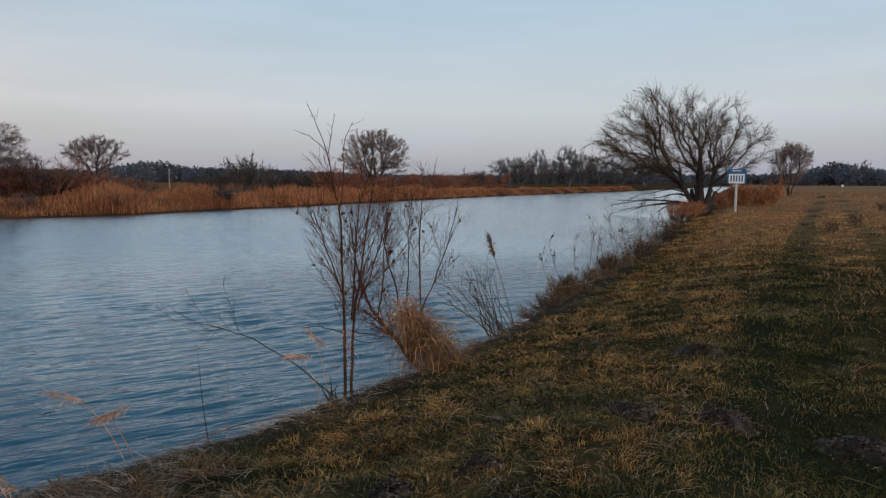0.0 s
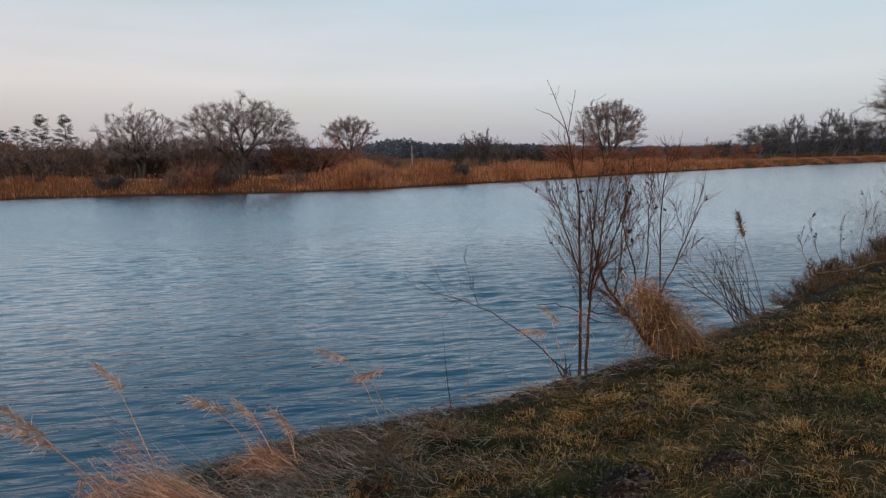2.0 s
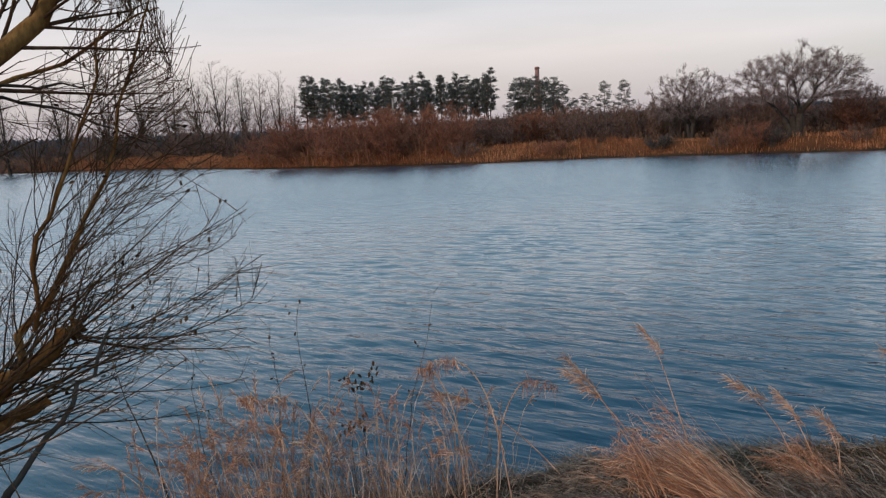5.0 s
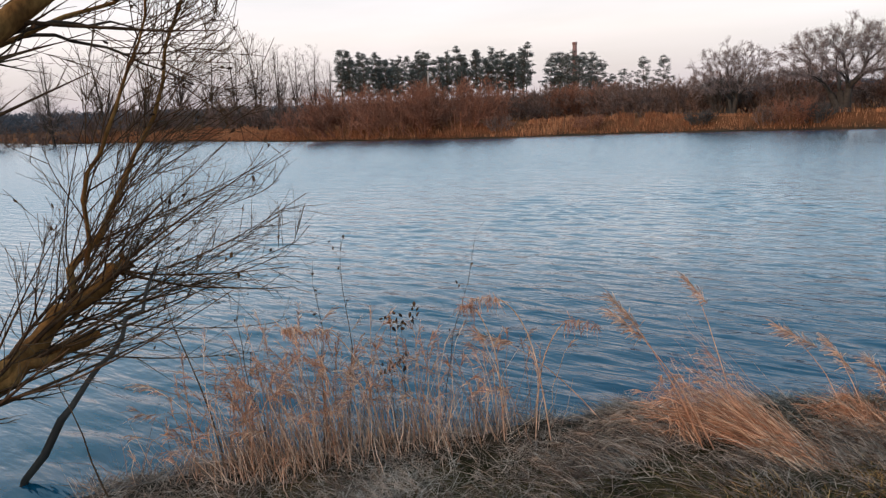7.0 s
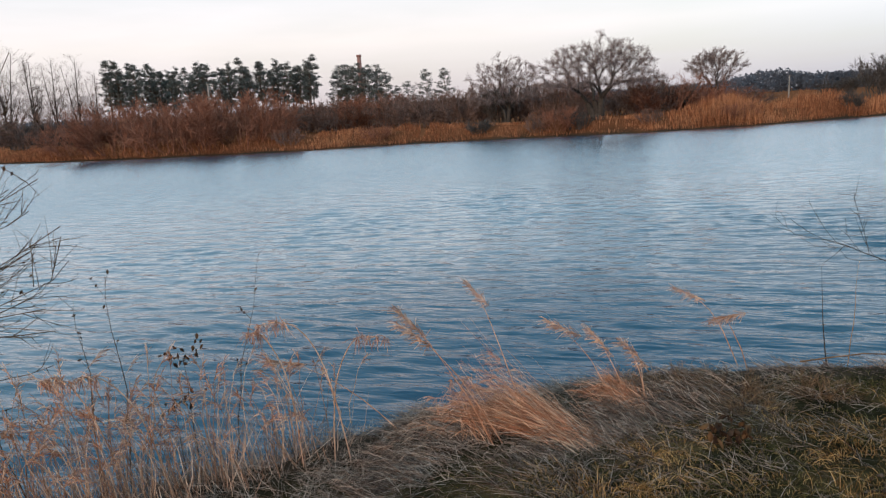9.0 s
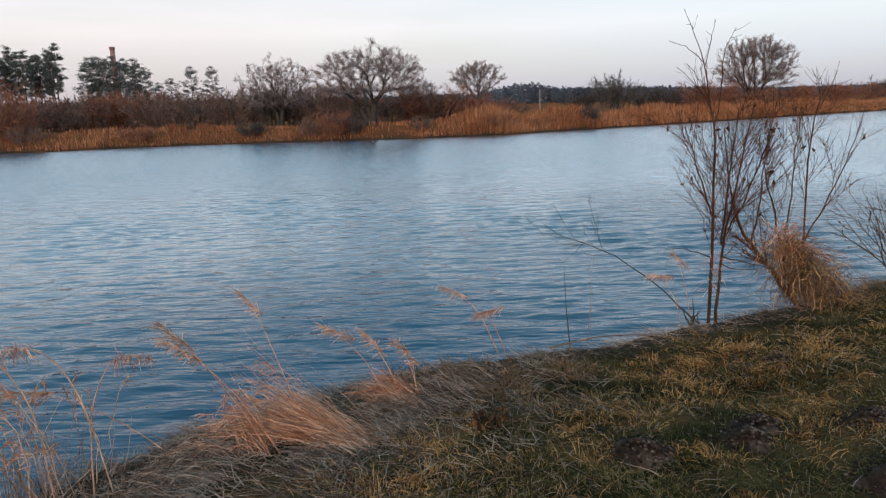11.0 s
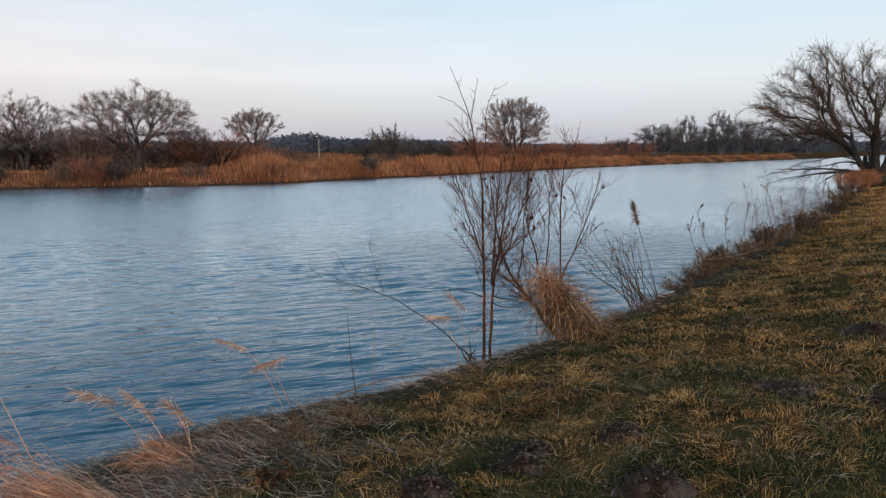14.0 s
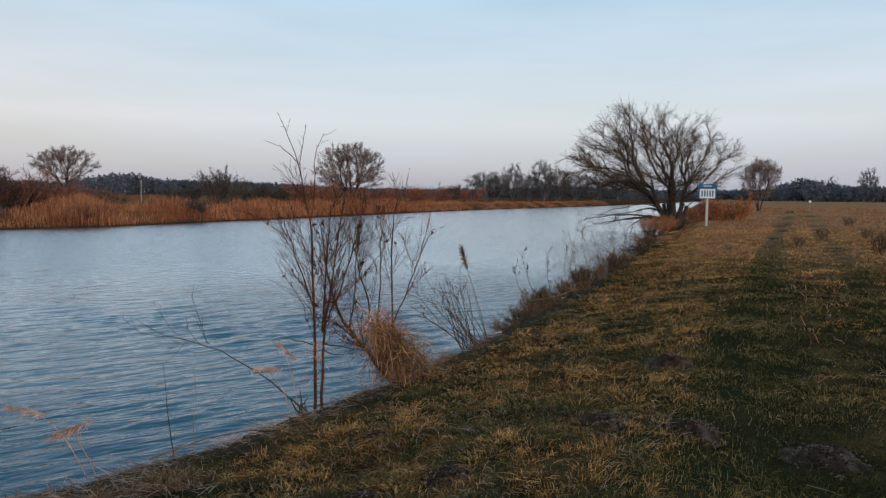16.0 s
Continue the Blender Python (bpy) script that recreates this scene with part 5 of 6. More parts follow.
def left_willow():
    """Large willow at the water's edge whose mossy limbs sweep over the river."""
    rng = np.random.default_rng(81)
    at = np.array([-4.75, -1.75, -0.45])
    e = thing("shore_willow", at, "large leafless willow with mossy limbs sweeping over the water", "tree")
    L = []

    def limb(pts, r0, r1, name="limb", mt=M_WILLOWBARK):
        pts = np.array(pts, float)
        t = np.linspace(0, len(pts) - 1, 14)
        P = np.stack([np.interp(t, np.arange(len(pts)), pts[:, k]) for k in range(3)], 1)
        P[1:-1] = (P[:-2] + 2 * P[1:-1] + P[2:]) / 4
        P[1:-1] += rng.normal(size=(12, 3)) * 0.018
        R = np.linspace(r0, r1, 14) * (1 + 0.08 * rng.normal(size=14))
        part(name, tubes(name, [(P[None], R[None])], 9), mt, e)
        L.append((P[None], R[None]))
        return P
    # lower limb with its forks, then the upper boughs
    limb([(0.0, 0.0, -0.3), (-0.20, 0.60, 0.22), (-0.35, 1.09, 0.62), (-0.38, 1.35, 0.85), (-0.40, 1.62, 1.03)], 0.095, 0.048)
    limb([(-0.38, 1.38, 0.88), (-0.44, 1.37, 1.05), (-0.46, 1.50, 1.18), (-0.50, 1.58, 1.35), (-0.50, 1.78, 1.65), (-0.49, 2.02, 2.07), (-0.49, 2.15, 2.43), (-0.48, 2.28, 2.85), (-0.46, 2.45, 3.3)], 0.028, 0.005)
    limb([(-0.42, 1.47, 1.10), (-0.42, 1.50, 1.44), (-0.42, 1.66, 1.92), (-0.42, 1.80, 2.15), (-0.40, 2.0, 2.6), (-0.4, 2.1, 3.0)], 0.019, 0.005)
    limb([(-0.40, 1.62, 1.03), (-0.42, 1.72, 1.12)], 0.052, 0.046, "stub")
    limb([(0.0, 0.3, -0.1), (-0.2, 0.8, 0.40), (-0.28, 1.25, 0.58), (-0.30, 1.50, 0.66)], 0.05, 0.030, "low_limb")
    limb([(-0.1, 0.9, -0.35), (-0.17, 1.22, 0.20), (-0.19, 1.51, 0.50), (-0.2, 1.76, 0.83), (-0.2, 1.9, 1.1)], 0.026, 0.010, "low_limb", M_DARKTWIG)
    limb([(0.0, -0.1, -0.3), (0.1, 0.1, 1.0), (0.0, 0.7, 2.0), (-0.15, 1.3, 2.62), (-0.2, 1.72, 2.98), (-0.2, 2.0, 3.25), (-0.2, 2.2, 3.6)], 0.12, 0.028)
    limb([(0.0, 0.7, 2.1), (-0.4, 1.1, 2.5), (-0.60, 1.68, 2.71), (-0.59, 2.05, 2.91), (-0.55, 2.47, 3.15)], 0.024, 0.005)
    limb([(0.0, 0.6, 2.0), (-0.5, 1.1, 2.55), (-0.6, 1.55, 2.55), (-0.6, 1.99, 2.41), (-0.6, 2.3, 2.25)], 0.019, 0.005, "limb", M_BARK)
    limb([(0.0, 0.5, 1.9), (-0.35, 1.0, 2.52), (-0.45, 1.45, 2.62), (-0.5, 1.95, 2.62)], 0.026, 0.006, "limb", M_BARK)
    A = np.concatenate([q[0] for q in L])
    AR = np.concatenate([q[1] for q in L])
    to = np.array([0.05, 1.0, 0.18])

    def sweep(P, k):
        # shoots lean out over the river and upwards; the crown ends in a rounded edge
        u = np.linspace(0, 1, P.shape[1])[None, :, None]
        P = P + to * u ** 1.3 * k
        lim = 2.80 - 0.55 * np.clip(P[..., 2] - 2.1, 0, 2) - 0.4 * np.clip(0.95 - P[..., 2], 0, 2)
        P[..., 1] = np.where(P[..., 1] > lim, lim + (P[..., 1] - lim) * 0.35, P[..., 1])
        return P
    P1, R1 = spawn(rng, A[[0, 3, 1, 1, 2, 2, 4]], AR[[0, 3, 1, 1, 2, 2, 4]], 104, (0.15, 0.9), (15, 60), (0.6, 1.3), 8, 0.04, 0.05, 0.22, 0.0042, 0.3)
    P1 = sweep(P1, rng.uniform(0.0, 0.95, (104, 1, 1)))
    P1b, R1b = spawn(rng, A[[0]], AR[[0]], 34, (0.3, 0.95), (30, 80), (0.7, 1.5), 8, 0.04, 0.10, 0.12, 0.004, 0.2)
    P1b = sweep(P1b, rng.uniform(-0.1, 0.9, (34, 1, 1)))
    P2, R2 = spawn(rng, A[[6, 7, 8, 9]], AR[[6, 7, 8, 9]], 64, (0.25, 1.0), (15, 60), (0.4, 1.1), 8, 0.05, -0.02, 0.22, 0.0040, 0.3)
    P2 = sweep(P2, rng.uniform(0.0, 0.5, (64, 1, 1)))
    P1, R1 = np.concatenate([P1, P1b, P2]), np.concatenate([R1, R1b, R2])
    P3, R3 = spawn(rng, P1, R1, 1250, (0.25, 1.0), (16, 50), (0.20, 0.55), 6, 0.06, 0.04, 0.55, 0.0027, 0.3)
    P3 = sweep(P3, 0.0)
    for_high = rng.random(len(P3)) < np.interp(P3[:, 0, 2], [1.4, 2.1], [1.0, 0.7])
    P3, R3 = P3[for_high], R3[for_high]
    P4, R4 = spawn(rng, P3, R3, 1500, (0.15, 1.0), (15, 50), (0.08, 0.26), 4, 0.06, 0.03, 0.7, 0.0022, 0.3)
    each("shoot", P1, R1, 5, M_GREENBARK, e)
    tagged(part("branchlet_work", tubes("branchlet_work", [(P3, R3)], 4), M_TWIG, e), kind="stuff")
    tagged(part("crown", tubes("crown", [(P4, R4)], 3), M_TWIG, e), kind="stuff")
    leaves_on(e, P4, rng, 150, (0.8, 1.8))


def bank_tangle():
    """Low fuzzy mounds of dead weeds on the bank edge, and a bleached branch washed up beyond them."""
    rng = np.random.default_rng(77)
    e0 = bush("dead_weed_mound", 78, 1.0, 1.0, "low fuzzy mound of grey-brown dead weeds", M_TUFT, count=90, twigs=1600, minr=0.0022, tilt=(25, 88), category="weeds", group="dead weed mounds", spread=0.42)
    for i, (x, y, w, h) in enumerate(((-2.3, 4.1, 0.55, 0.15), (-2.0, 4.25, 0.6, 0.13), (-1.75, 3.95, 0.5, 0.10), (-2.55, 3.9, 0.4, 0.13), (-1.55, 4.55, 0.5, 0.11), (1.62, 10.9, 0.6, 0.16), (2.3, 12.1, 0.9, 0.2))):
        c = e0 if i == 0 else copy_thing(e0, Matrix.Identity(4))
        c.location, c.rotation_euler, c.scale = (x, y, max(float(land_z(np.array([[x, y]]))[0][0]), -0.55) - 0.02), (0, 0, rng.uniform(0, 6.28)), (w, w, h)
    f = thing("drift_branch", (2.55, 11.75, -0.24), "bleached branch washed up along the bank edge", "branch")
    P = along(((-0.45, -0.15, 0.03), (-0.1, 0.05, 0.05), (0.35, 0.35, 0.10), (0.9, 0.75, 0.16)), 12, rng, 0.012)
    R = np.linspace(0.018, 0.007, 12)[None]
    part("limb", tubes("limb", [(P, R)], 7), M_WEED, f)
    Q, QR = spawn(rng, P, R, 5, (0.4, 0.95), (25, 60), (0.2, 0.5), 6, 0.07, 0.03, 0.5, 0.005, 0.3)
    each("twig", Q, QR, 5, M_WEED, f)
    g = thing("fallen_reed", (-1.55, 5.28, -0.36), "long pale reed stem lying along the water's edge", "reed")
    P = along(((-0.3, -0.25, 0.0), (0.0, -0.02, 0.06), (0.3, 0.18, 0.07), (0.75, 0.35, 0.03)), 12, rng, 0.004)
    part("stalk", tubes("stalk", [(P, np.linspace(0.006, 0.003, 12)[None])], 5), M_TUFT, g)


sapling()
shrub()
tall_weeds()
edge_thicket()
bank_tangle()
left_willow()

# ---------------------------------------------------------------- dry reeds and straw at the water's edge


def reed_clumps():
    rng = np.random.default_rng(91)
    for k, (x, y, n, sp, h) in enumerate(((-3.86, 0.42, 95, 0.15, 0.95), (-3.78, 0.72, 150, 0.17, 1.1), (-3.70, 1.08, 100, 0.19, 1.0), (-3.62, 1.48, 90, 0.20, 1.05), (-3.52, 1.88, 60, 0.17, 0.95), (-4.15, -0.1, 16, 0.16, 0.55))):
        e = thing("reed_clump", (x, y, -0.50), "clump of dry pale orange reeds at the waterline", "reeds", "reed clumps on the near bank")
        b = np.column_stack([rng.normal(size=n) * sp * 0.6, rng.normal(size=n) * sp, np.full(n, -0.1)])
        hh = h * rng.uniform(0.3, 1.0, n) ** 1.5
        t = b + np.column_stack([rng.normal(size=n) * 0.12 - 0.06, rng.normal(size=n) * 0.13 - 0.06, hh])
        P = bent(b, t, 8, np.zeros(n), rng, 0.012)
        # the tips nod over
        nod = np.linspace(0, 1, 8)[None, :, None] ** 5 * np.column_stack([rng.normal(size=n) * 0.06, rng.normal(size=n) * 0.12, -np.abs(rng.normal(size=n)) * 0.06])[:, None]
        P = P + nod
        tagged(part("straw", tubes("straw", [(P, np.full((n, 8), 0.0024) * rng.uniform(0.6, 1.3, (n, 1)) * np.linspace(1.2, 0.6, 8)[None])], 4), M_STALK, e), kind="stuff")
        top = P[hh > h * 0.55]
        H = plume(rng, top, 22, 0.12, 0.030)
        tagged(part("plume", ribbons("plume", H, np.full(H.shape[:2], 0.0026), rng), M_ORANGE, e, "feathery orange seed plumes"), kind="stuff")
        m = n * 3
        b = np.column_stack([rng.normal(size=m) * sp * 0.7, rng.normal(size=m) * sp, np.full(m, -0.1)])
        t = b + np.column_stack([rng.normal(size=m) * 0.12, rng.normal(size=m) * 0.14, rng.uniform(0.12, 0.55, m)])
        P = bent(b, t, 4, rng.uniform(0, 0.05, m), rng, 0.01)
        tagged(part("blade_mass", ribbons("blade_mass", P, np.full(P.shape[:2], 0.0038) * np.array([[1, 1, 0.8, 0.3]]), rng), M_STALK if k % 2 else M_MAT, e), kind="stuff")
    # single dark weed stalks that rise above the reeds
    for x, y, tip, r in ((-3.9, 1.05, (0, 0.02, 1.35), 0.005), (-3.95, 0.35, (-0.1, -0.35, 1.5), 0.007), (-3.9, -0.2, (-0.05, -0.4, 1.25), 0.006), (-3.8, 1.55, (0.1, 0.3, 1.35), 0.004), (-4.0, 0.6, (-0.15, -0.1, 1.2), 0.005), (-3.9, 0.9, (-0.25, 0.1, 1.15), 0.005)):
        e = thing("weed_stalk", (x, y, -0.5), "thin dark dead weed stalk among reeds", "weeds", "weed stalks among the reeds")
        P, R = curve_stem(rng, (0, 0, -0.1), tip, 10, 0.0, 0.014, r)
        part("stalk", tubes("stalk", [(P, R)], 5), M_TWIG, e)
        P1, R1 = spawn(rng, P, R, 7, (0.5, 1), (20, 55), (0.06, 0.18), 4, 0.1, 0.02, 0.5, 0.0016, 0.3)
        each("twig", P1, R1, 3, M_TWIG, e)
        leaves_on(e, P1, rng, 6, (0.6, 1.1), "seed_head")
    for at in ((-4.04, 1.48, 0.26), (-4.07, 1.42, -0.04)):
        e = thing("burr_head", (at[0], at[1], -0.5), "dead burdock stalk with a ragged brown head", "weeds", "burdock stalks")
        P, R = curve_stem(rng, (0, 0, -0.2), (0, 0, at[2] + 0.5), 7, 0, 0.006, 0.005)
        part("stalk", tubes("stalk", [(P, R)], 5), M_TWIG, e)
        c = np.array([0, 0, at[2] + 0.5])
        pts = c + rng.normal(size=(60, 1, 3)) * np.array([0.04, 0.06, 0.03])
        leaves_on(e, np.repeat(pts, 2, 1), rng, 34, (0.9, 1.7), "seed_head")


def straw_clump(at, lean, rise, n, length, spread, seed, label, sag=0.12, mt=M_ORANGE, wide=0.25):
    """Dry grass laid over by wind and flood, combed in one direction."""
    rng = np.random.default_rng(seed)
    e = thing("dry_grass_clump", at, label, "dry grass", "flattened grass clumps")
    lean = np.array(lean, float)
    side = np.array([-lean[1], lean[0]]) / np.linalg.norm(lean)
    b = np.column_stack([rng.normal(size=(n, 1)) * spread * side[None] + rng.normal(size=(n, 2)) * 0.05 - lean[None] * rng.uniform(-0.05, 0.55, (n, 1)) * -0.25, np.full(n, -0.02)])
    k = rng.uniform(0.45, 1.0, n)[:, None] * length
    fan = rng.normal(size=(n, 1)) * wide
    t = b + np.column_stack([(lean[None] + fan * side[None]) * k, (rise * rng.beta(1.2, 2.6, n))[:, None] * k])
    P = bent(b, t, 8, sag * rng.uniform(0.3, 1.6, n), rng, 0.013)
    tagged(part("straw", ribbons("straw", P, np.full((n, 8), 0.0034) * rng.uniform(0.6, 1.2, (n, 1)) * np.linspace(1.1, 0.4, 8)[None], rng), mt, e), kind="stuff")
    sel = P[rng.choice(n, n // 8, replace=False)]
    H = plume(rng, sel, 16, 0.14, 0.05)
    tagged(part("plume", ribbons("plume", H, np.full(H.shape[:2], 0.0025), rng), mt, e), kind="stuff")


def arch_reeds():
    """Pale reeds that rise from the waterline and arch over, with hanging plumes."""
    rng = np.random.default_rng(107)
    for pts in (((-3.4, 1.84, -0.50), (-3.4, 1.82, 0.1), (-3.42, 1.76, 0.32), (-3.45, 1.68, 0.47), (-3.46, 1.62, 0.46)), ((-3.25, 2.08, -0.50), (-3.29, 2.0, 0.19), (-3.35, 1.9, 0.43), (-3.4, 1.79, 0.51), (-3.45, 1.68, 0.49)), ((-3.3, 1.98, -0.50), (-3.3, 2.02, 0.07), (-3.26, 2.1, 0.26), (-3.2, 2.15, 0.37), (-3.1, 2.27, 0.33)), ((-3.7, 1.02, -0.50), (-3.72, 0.9, 0.1), (-3.74, 0.82, 0.33), (-3.74, 0.76, 0.42), (-3.76, 0.68, 0.42)), ((-3.64, 1.2, -0.50), (-3.66, 1.1, 0.1), (-3.7, 1.0, 0.3), (-3.73, 0.9, 0.40), (-3.74, 0.8, 0.38))):
        e = thing("arching_reed", pts[0], "pale reed stalk arching over with a hanging plume", "reed", "arching reeds on the near bank")
        q = np.array(pts) - np.array(pts[0])
        t = np.linspace(0, len(q) - 1, 15)
        P = np.stack([np.interp(t, np.arange(len(q)), q[:, k]) for k in range(3)], 1)
        for _ in range(3):
            P[1:-1] = (P[:-2] + 2 * P[1:-1] + P[2:]) / 4
        P = P[None]
        part("stalk", tubes("stalk", [(P, np.linspace(0.0046, 0.0022, 15)[None])], 5), M_STALK, e)
        b = P[0, rng.integers(10, 15, 110)] + rng.normal(size=(110, 3)) * 0.006
        H = bent(b, b + rng.normal(size=(110, 3)) * 0.03 + np.array([0, 0, -0.035]), 3, np.full(110, 0.006))
        tagged(part("plume", ribbons("plume", H, np.full(H.shape[:2], 0.0026), rng), M_ORANGE, e, "feathery orange plume"), kind="stuff")


reed_clumps()
arch_reeds()
straw_clump((-2.18, 2.92, -0.25), (-0.97, -0.04), 0.26, 340, 0.98, 0.03, 101, "wind-flattened clump of dry orange grass", 0.01, wide=0.21)
straw_clump((-2.20, 2.95, -0.25), (-0.88, -0.04), 0.66, 170, 0.95, 0.02, 109, "upper sheaf of leaning dry orange grass", -0.02, wide=0.1)
straw_clump((-2.20, 3.50, -0.30), (-0.62, 0.12), 0.50, 220, 0.62, 0.05, 102, "smaller leaning clump of dry orange grass", 0.06)
straw_clump((-2.72, 2.70, -0.30), (-0.52, -0.10), 1.5, 60, 0.55, 0.06, 106, "few taller arching stems of dry orange grass", 0.08)
straw_clump((-2.6, 2.3, -0.34), (-0.8, -0.25), 0.10, 900, 0.6, 0.4, 103, "low matted clump of faded straw", 0.03, M_MAT)
straw_clump((-2.0, 3.3, -0.27), (-0.8, 0.1), 0.12, 800, 0.6, 0.4, 104, "low matted clump of faded straw", 0.03, M_MAT)


def plume_reeds():
    rng = np.random.default_rng(105)
    for x, y, tip in ((-2.35, 5.15, (-0.42, -0.18, 0.52)), (-2.2, 5.0, (-0.2, -0.2, 0.36)), (-2.6, 2.72, (-0.34, -0.46, 0.97)), (-2.55, 2.75, (-0.48, -0.40, 0.86)), (-2.3, 3.55, (-0.44, -0.25, 0.66)), (-2.28, 3.6, (-0.30, -0.12, 0.60)), (-2.2, 3.62, (-0.18, -0.05, 0.56)), (-1.0, 6.6, (-0.2, 0.1, 0.55)), (-1.05, 6.5, (-0.3, -0.1, 0.4)), (-3.2, 3.5, (-0.4, -0.1, 0.8)), (-3.3, 2.6, (-0.5, -0.7, 0.6))):
        e = thing("plume_reed", (x, y, -0.45), "arching dry reed with an orange plume", "reed", "plume reeds")
        P, R = curve_stem(rng, (0, 0, -0.1), tip, 9, 0.14, 0.006, 0.0045)
        part("stalk", tubes("stalk", [(P, R)], 5), M_ORANGE, e)
        H = plume(rng, P, 130, 0.24, 0.05)
        tagged(part("plume", ribbons("plume", H, np.full(H.shape[:2], 0.0028), rng), M_STALK, e), kind="stuff")
    e = thing("bare_stick", (-1.74, 5.26, -0.42), "thin dark upright stick at the water's edge", "stick")
    P, R = curve_stem(rng, (0, 0, -0.1), (-0.07, 0.0, 0.72), 8, 0, 0.004, 0.0055)
    part("stalk", tubes("stalk", [(P, R)], 6), M_DARKTWIG, e)
    e = thing("pale_straw", (-1.64, 5.36, -0.42), "single pale upright straw at the water's edge", "straw")
    P, R = curve_stem(rng, (0, 0, -0.1), (0.04, 0.0, 0.82), 8, 0, 0.006, 0.003)
    part("stalk", tubes("stalk", [(P, R)], 5), M_STRAW, e)


plume_reeds()

# ---------------------------------------------------------------- meadow


def molehills():
    rng = np.random.default_rng(111)
    for x, y, r, h in ((-0.67, 3.12, 0.17, 0.085), (-0.23, 3.45, 0.15, 0.075), (-0.20, 3.72, 0.15, 0.07), (0.42, 3.20, 0.20, 0.10), (2.62, 6.45, 0.24, 0.08), (1.45, 4.75, 0.20, 0.05), (2.03, 4.6, 0.22, 0.05), (-0.17, 5.23, 0.10, 0.03), (0.33, 4.0, 0.18, 0.05), (2.7, 4.1, 0.26, 0.04)):
        th, q = np.meshgrid(np.arange(26) * 2 * math.pi / 26, np.linspace(0, 1, 10))
        nz = 1 + 0.16 * np.sin(3 * th + x * 9) + 0.10 * np.sin(7 * th + y * 5) + 0.05 * rng.normal(size=th.shape)
        X, Y = r * q * nz * np.cos(th), r * q * nz * np.sin(th)
        Z = 1.1 * h * np.cos(q * math.pi / 2) ** 1.2 + rng.normal(size=q.shape) * 0.008 * (q > 0.05) - 0.03 * (q > 0.95)
        Z[0] = Z[0].mean()
        i = np.arange(260).reshape(10, 26)
        Q = np.stack([i[:-1], np.roll(i, -1, 1)[:-1], np.roll(i, -1, 1)[1:], i[1:]], -1).reshape(-1, 4)
        z = float(land_z(np.array([[x, y]]))[0][0])
        e = thing("molehill", (x, y, z - 0.01), "small mound of dark crumbly soil in the grass", "molehill", "molehills")
        part("mound", mesh("mound", np.stack([X, Y, Z], -1).reshape(-1, 3), Q, smooth=True), M_SOIL, e)
        # loose clods
        m = 320
        a, d = rng.uniform(0, 6.28, m), r * rng.uniform(0, 1.35, m)
        zz = np.where(d < r, 1.1 * h * np.cos(np.clip(d / r, 0, 1) * math.pi / 2) ** 1.2, 0.0)
        c = np.column_stack([d * np.cos(a), d * np.sin(a), zz + 0.006])
        s = rng.uniform(0.003, 0.016, m)[:, None, None]
        O = np.array([(1, 0, 0), (-1, 0, 0), (0, 1, 0), (0, -1, 0), (0, 0, 0.8), (0, 0, -0.8)])[None] * s * rng.uniform(0.6, 1.2, (m, 6, 1))
        F = np.array([(0, 2, 4), (2, 1, 4), (1, 3, 4), (3, 0, 4), (2, 0, 5), (1, 2, 5), (3, 1, 5), (0, 3, 5)])
        tagged(part("clod_scatter", mesh("clod_scatter", c[:, None] + O, T=(F[None] + np.arange(m)[:, None, None] * 6).reshape(-1, 3)), M_CLOD, e), kind="stuff")


molehills()


def scatter(rng, N, az, d0, d1, power):
    """Points of the plan, denser towards the standing place."""
    a = np.radians(rng.uniform(az[0], az[1], N))
    d = (d0 ** power + rng.uniform(0, 1, N) * (d1 ** power - d0 ** power)) ** (1 / power)
    return np.column_stack([-d * np.sin(a), d * np.cos(a)]), d


def blades(name, P, hgt, wid, lean, rng, material, label, category, n=3):
    z = land_z(P)[0]
    base = np.column_stack([P, z - 0.01])
    tip = base + np.column_stack([lean, hgt + 0.01])
    L = bent(base, tip, n, hgt * 0.22)
    w = wid[:, None] * (np.array([[1.0, 0.8, 0.15]]) if n == 3 else np.array([[1.0, 0.25]]))
    ob = part(name, ribbons(name, L, w, rng), material)
    tagged(ob, label, category, kind="stuff")


def tufts(name, C, m, rng, hgt, wid, lay, spread, material, label, n=4):
    """Many small tufts: each has its own lean and size; blades arch over and lie down at the tips."""
    K = len(C)
    dc = np.hypot(C[:, 0], C[:, 1])
    big = rng.uniform(0.55, 1.45, K)
    comb = rng.normal(size=(K, 2)) * lay * 0.8
    r = lambda a: np.repeat(a, m, 0)
    N = K * m
    off = rng.normal(size=(N, 2))
    P = r(C) + off * spread * r(big)[:, None] * (1 + r(dc)[:, None] / 14)
    h = rng.uniform(hgt[0], hgt[1], N) * r(big) * (1 + r(dc) / 40)
    out = off * lay * 0.45 + r(comb) + rng.normal(size=(N, 2)) * lay * 0.5
    base = np.column_stack([P, land_z(P)[0] - 0.008])
    u = np.linspace(0, 1, n)[None, :, None]
    L = np.repeat(base[:, None], n, 1)
    L[:, :, :2] += out[:, None] * u ** 1.6 * r(big)[:, None, None]
    L[:, :, 2] += (h[:, None] + 0.008) * (1.75 * u - 0.85 * u ** 2.2)[:, :, 0]
    w = (wid * (1 + r(dc) / 5.0) * rng.uniform(0.6, 1.3, N))[:, None] * np.linspace(1.0, 0.25, n)[None]
    ob = part(name, ribbons(name, L, w, rng), material)
    tagged(ob, label, "grass", kind="stuff")


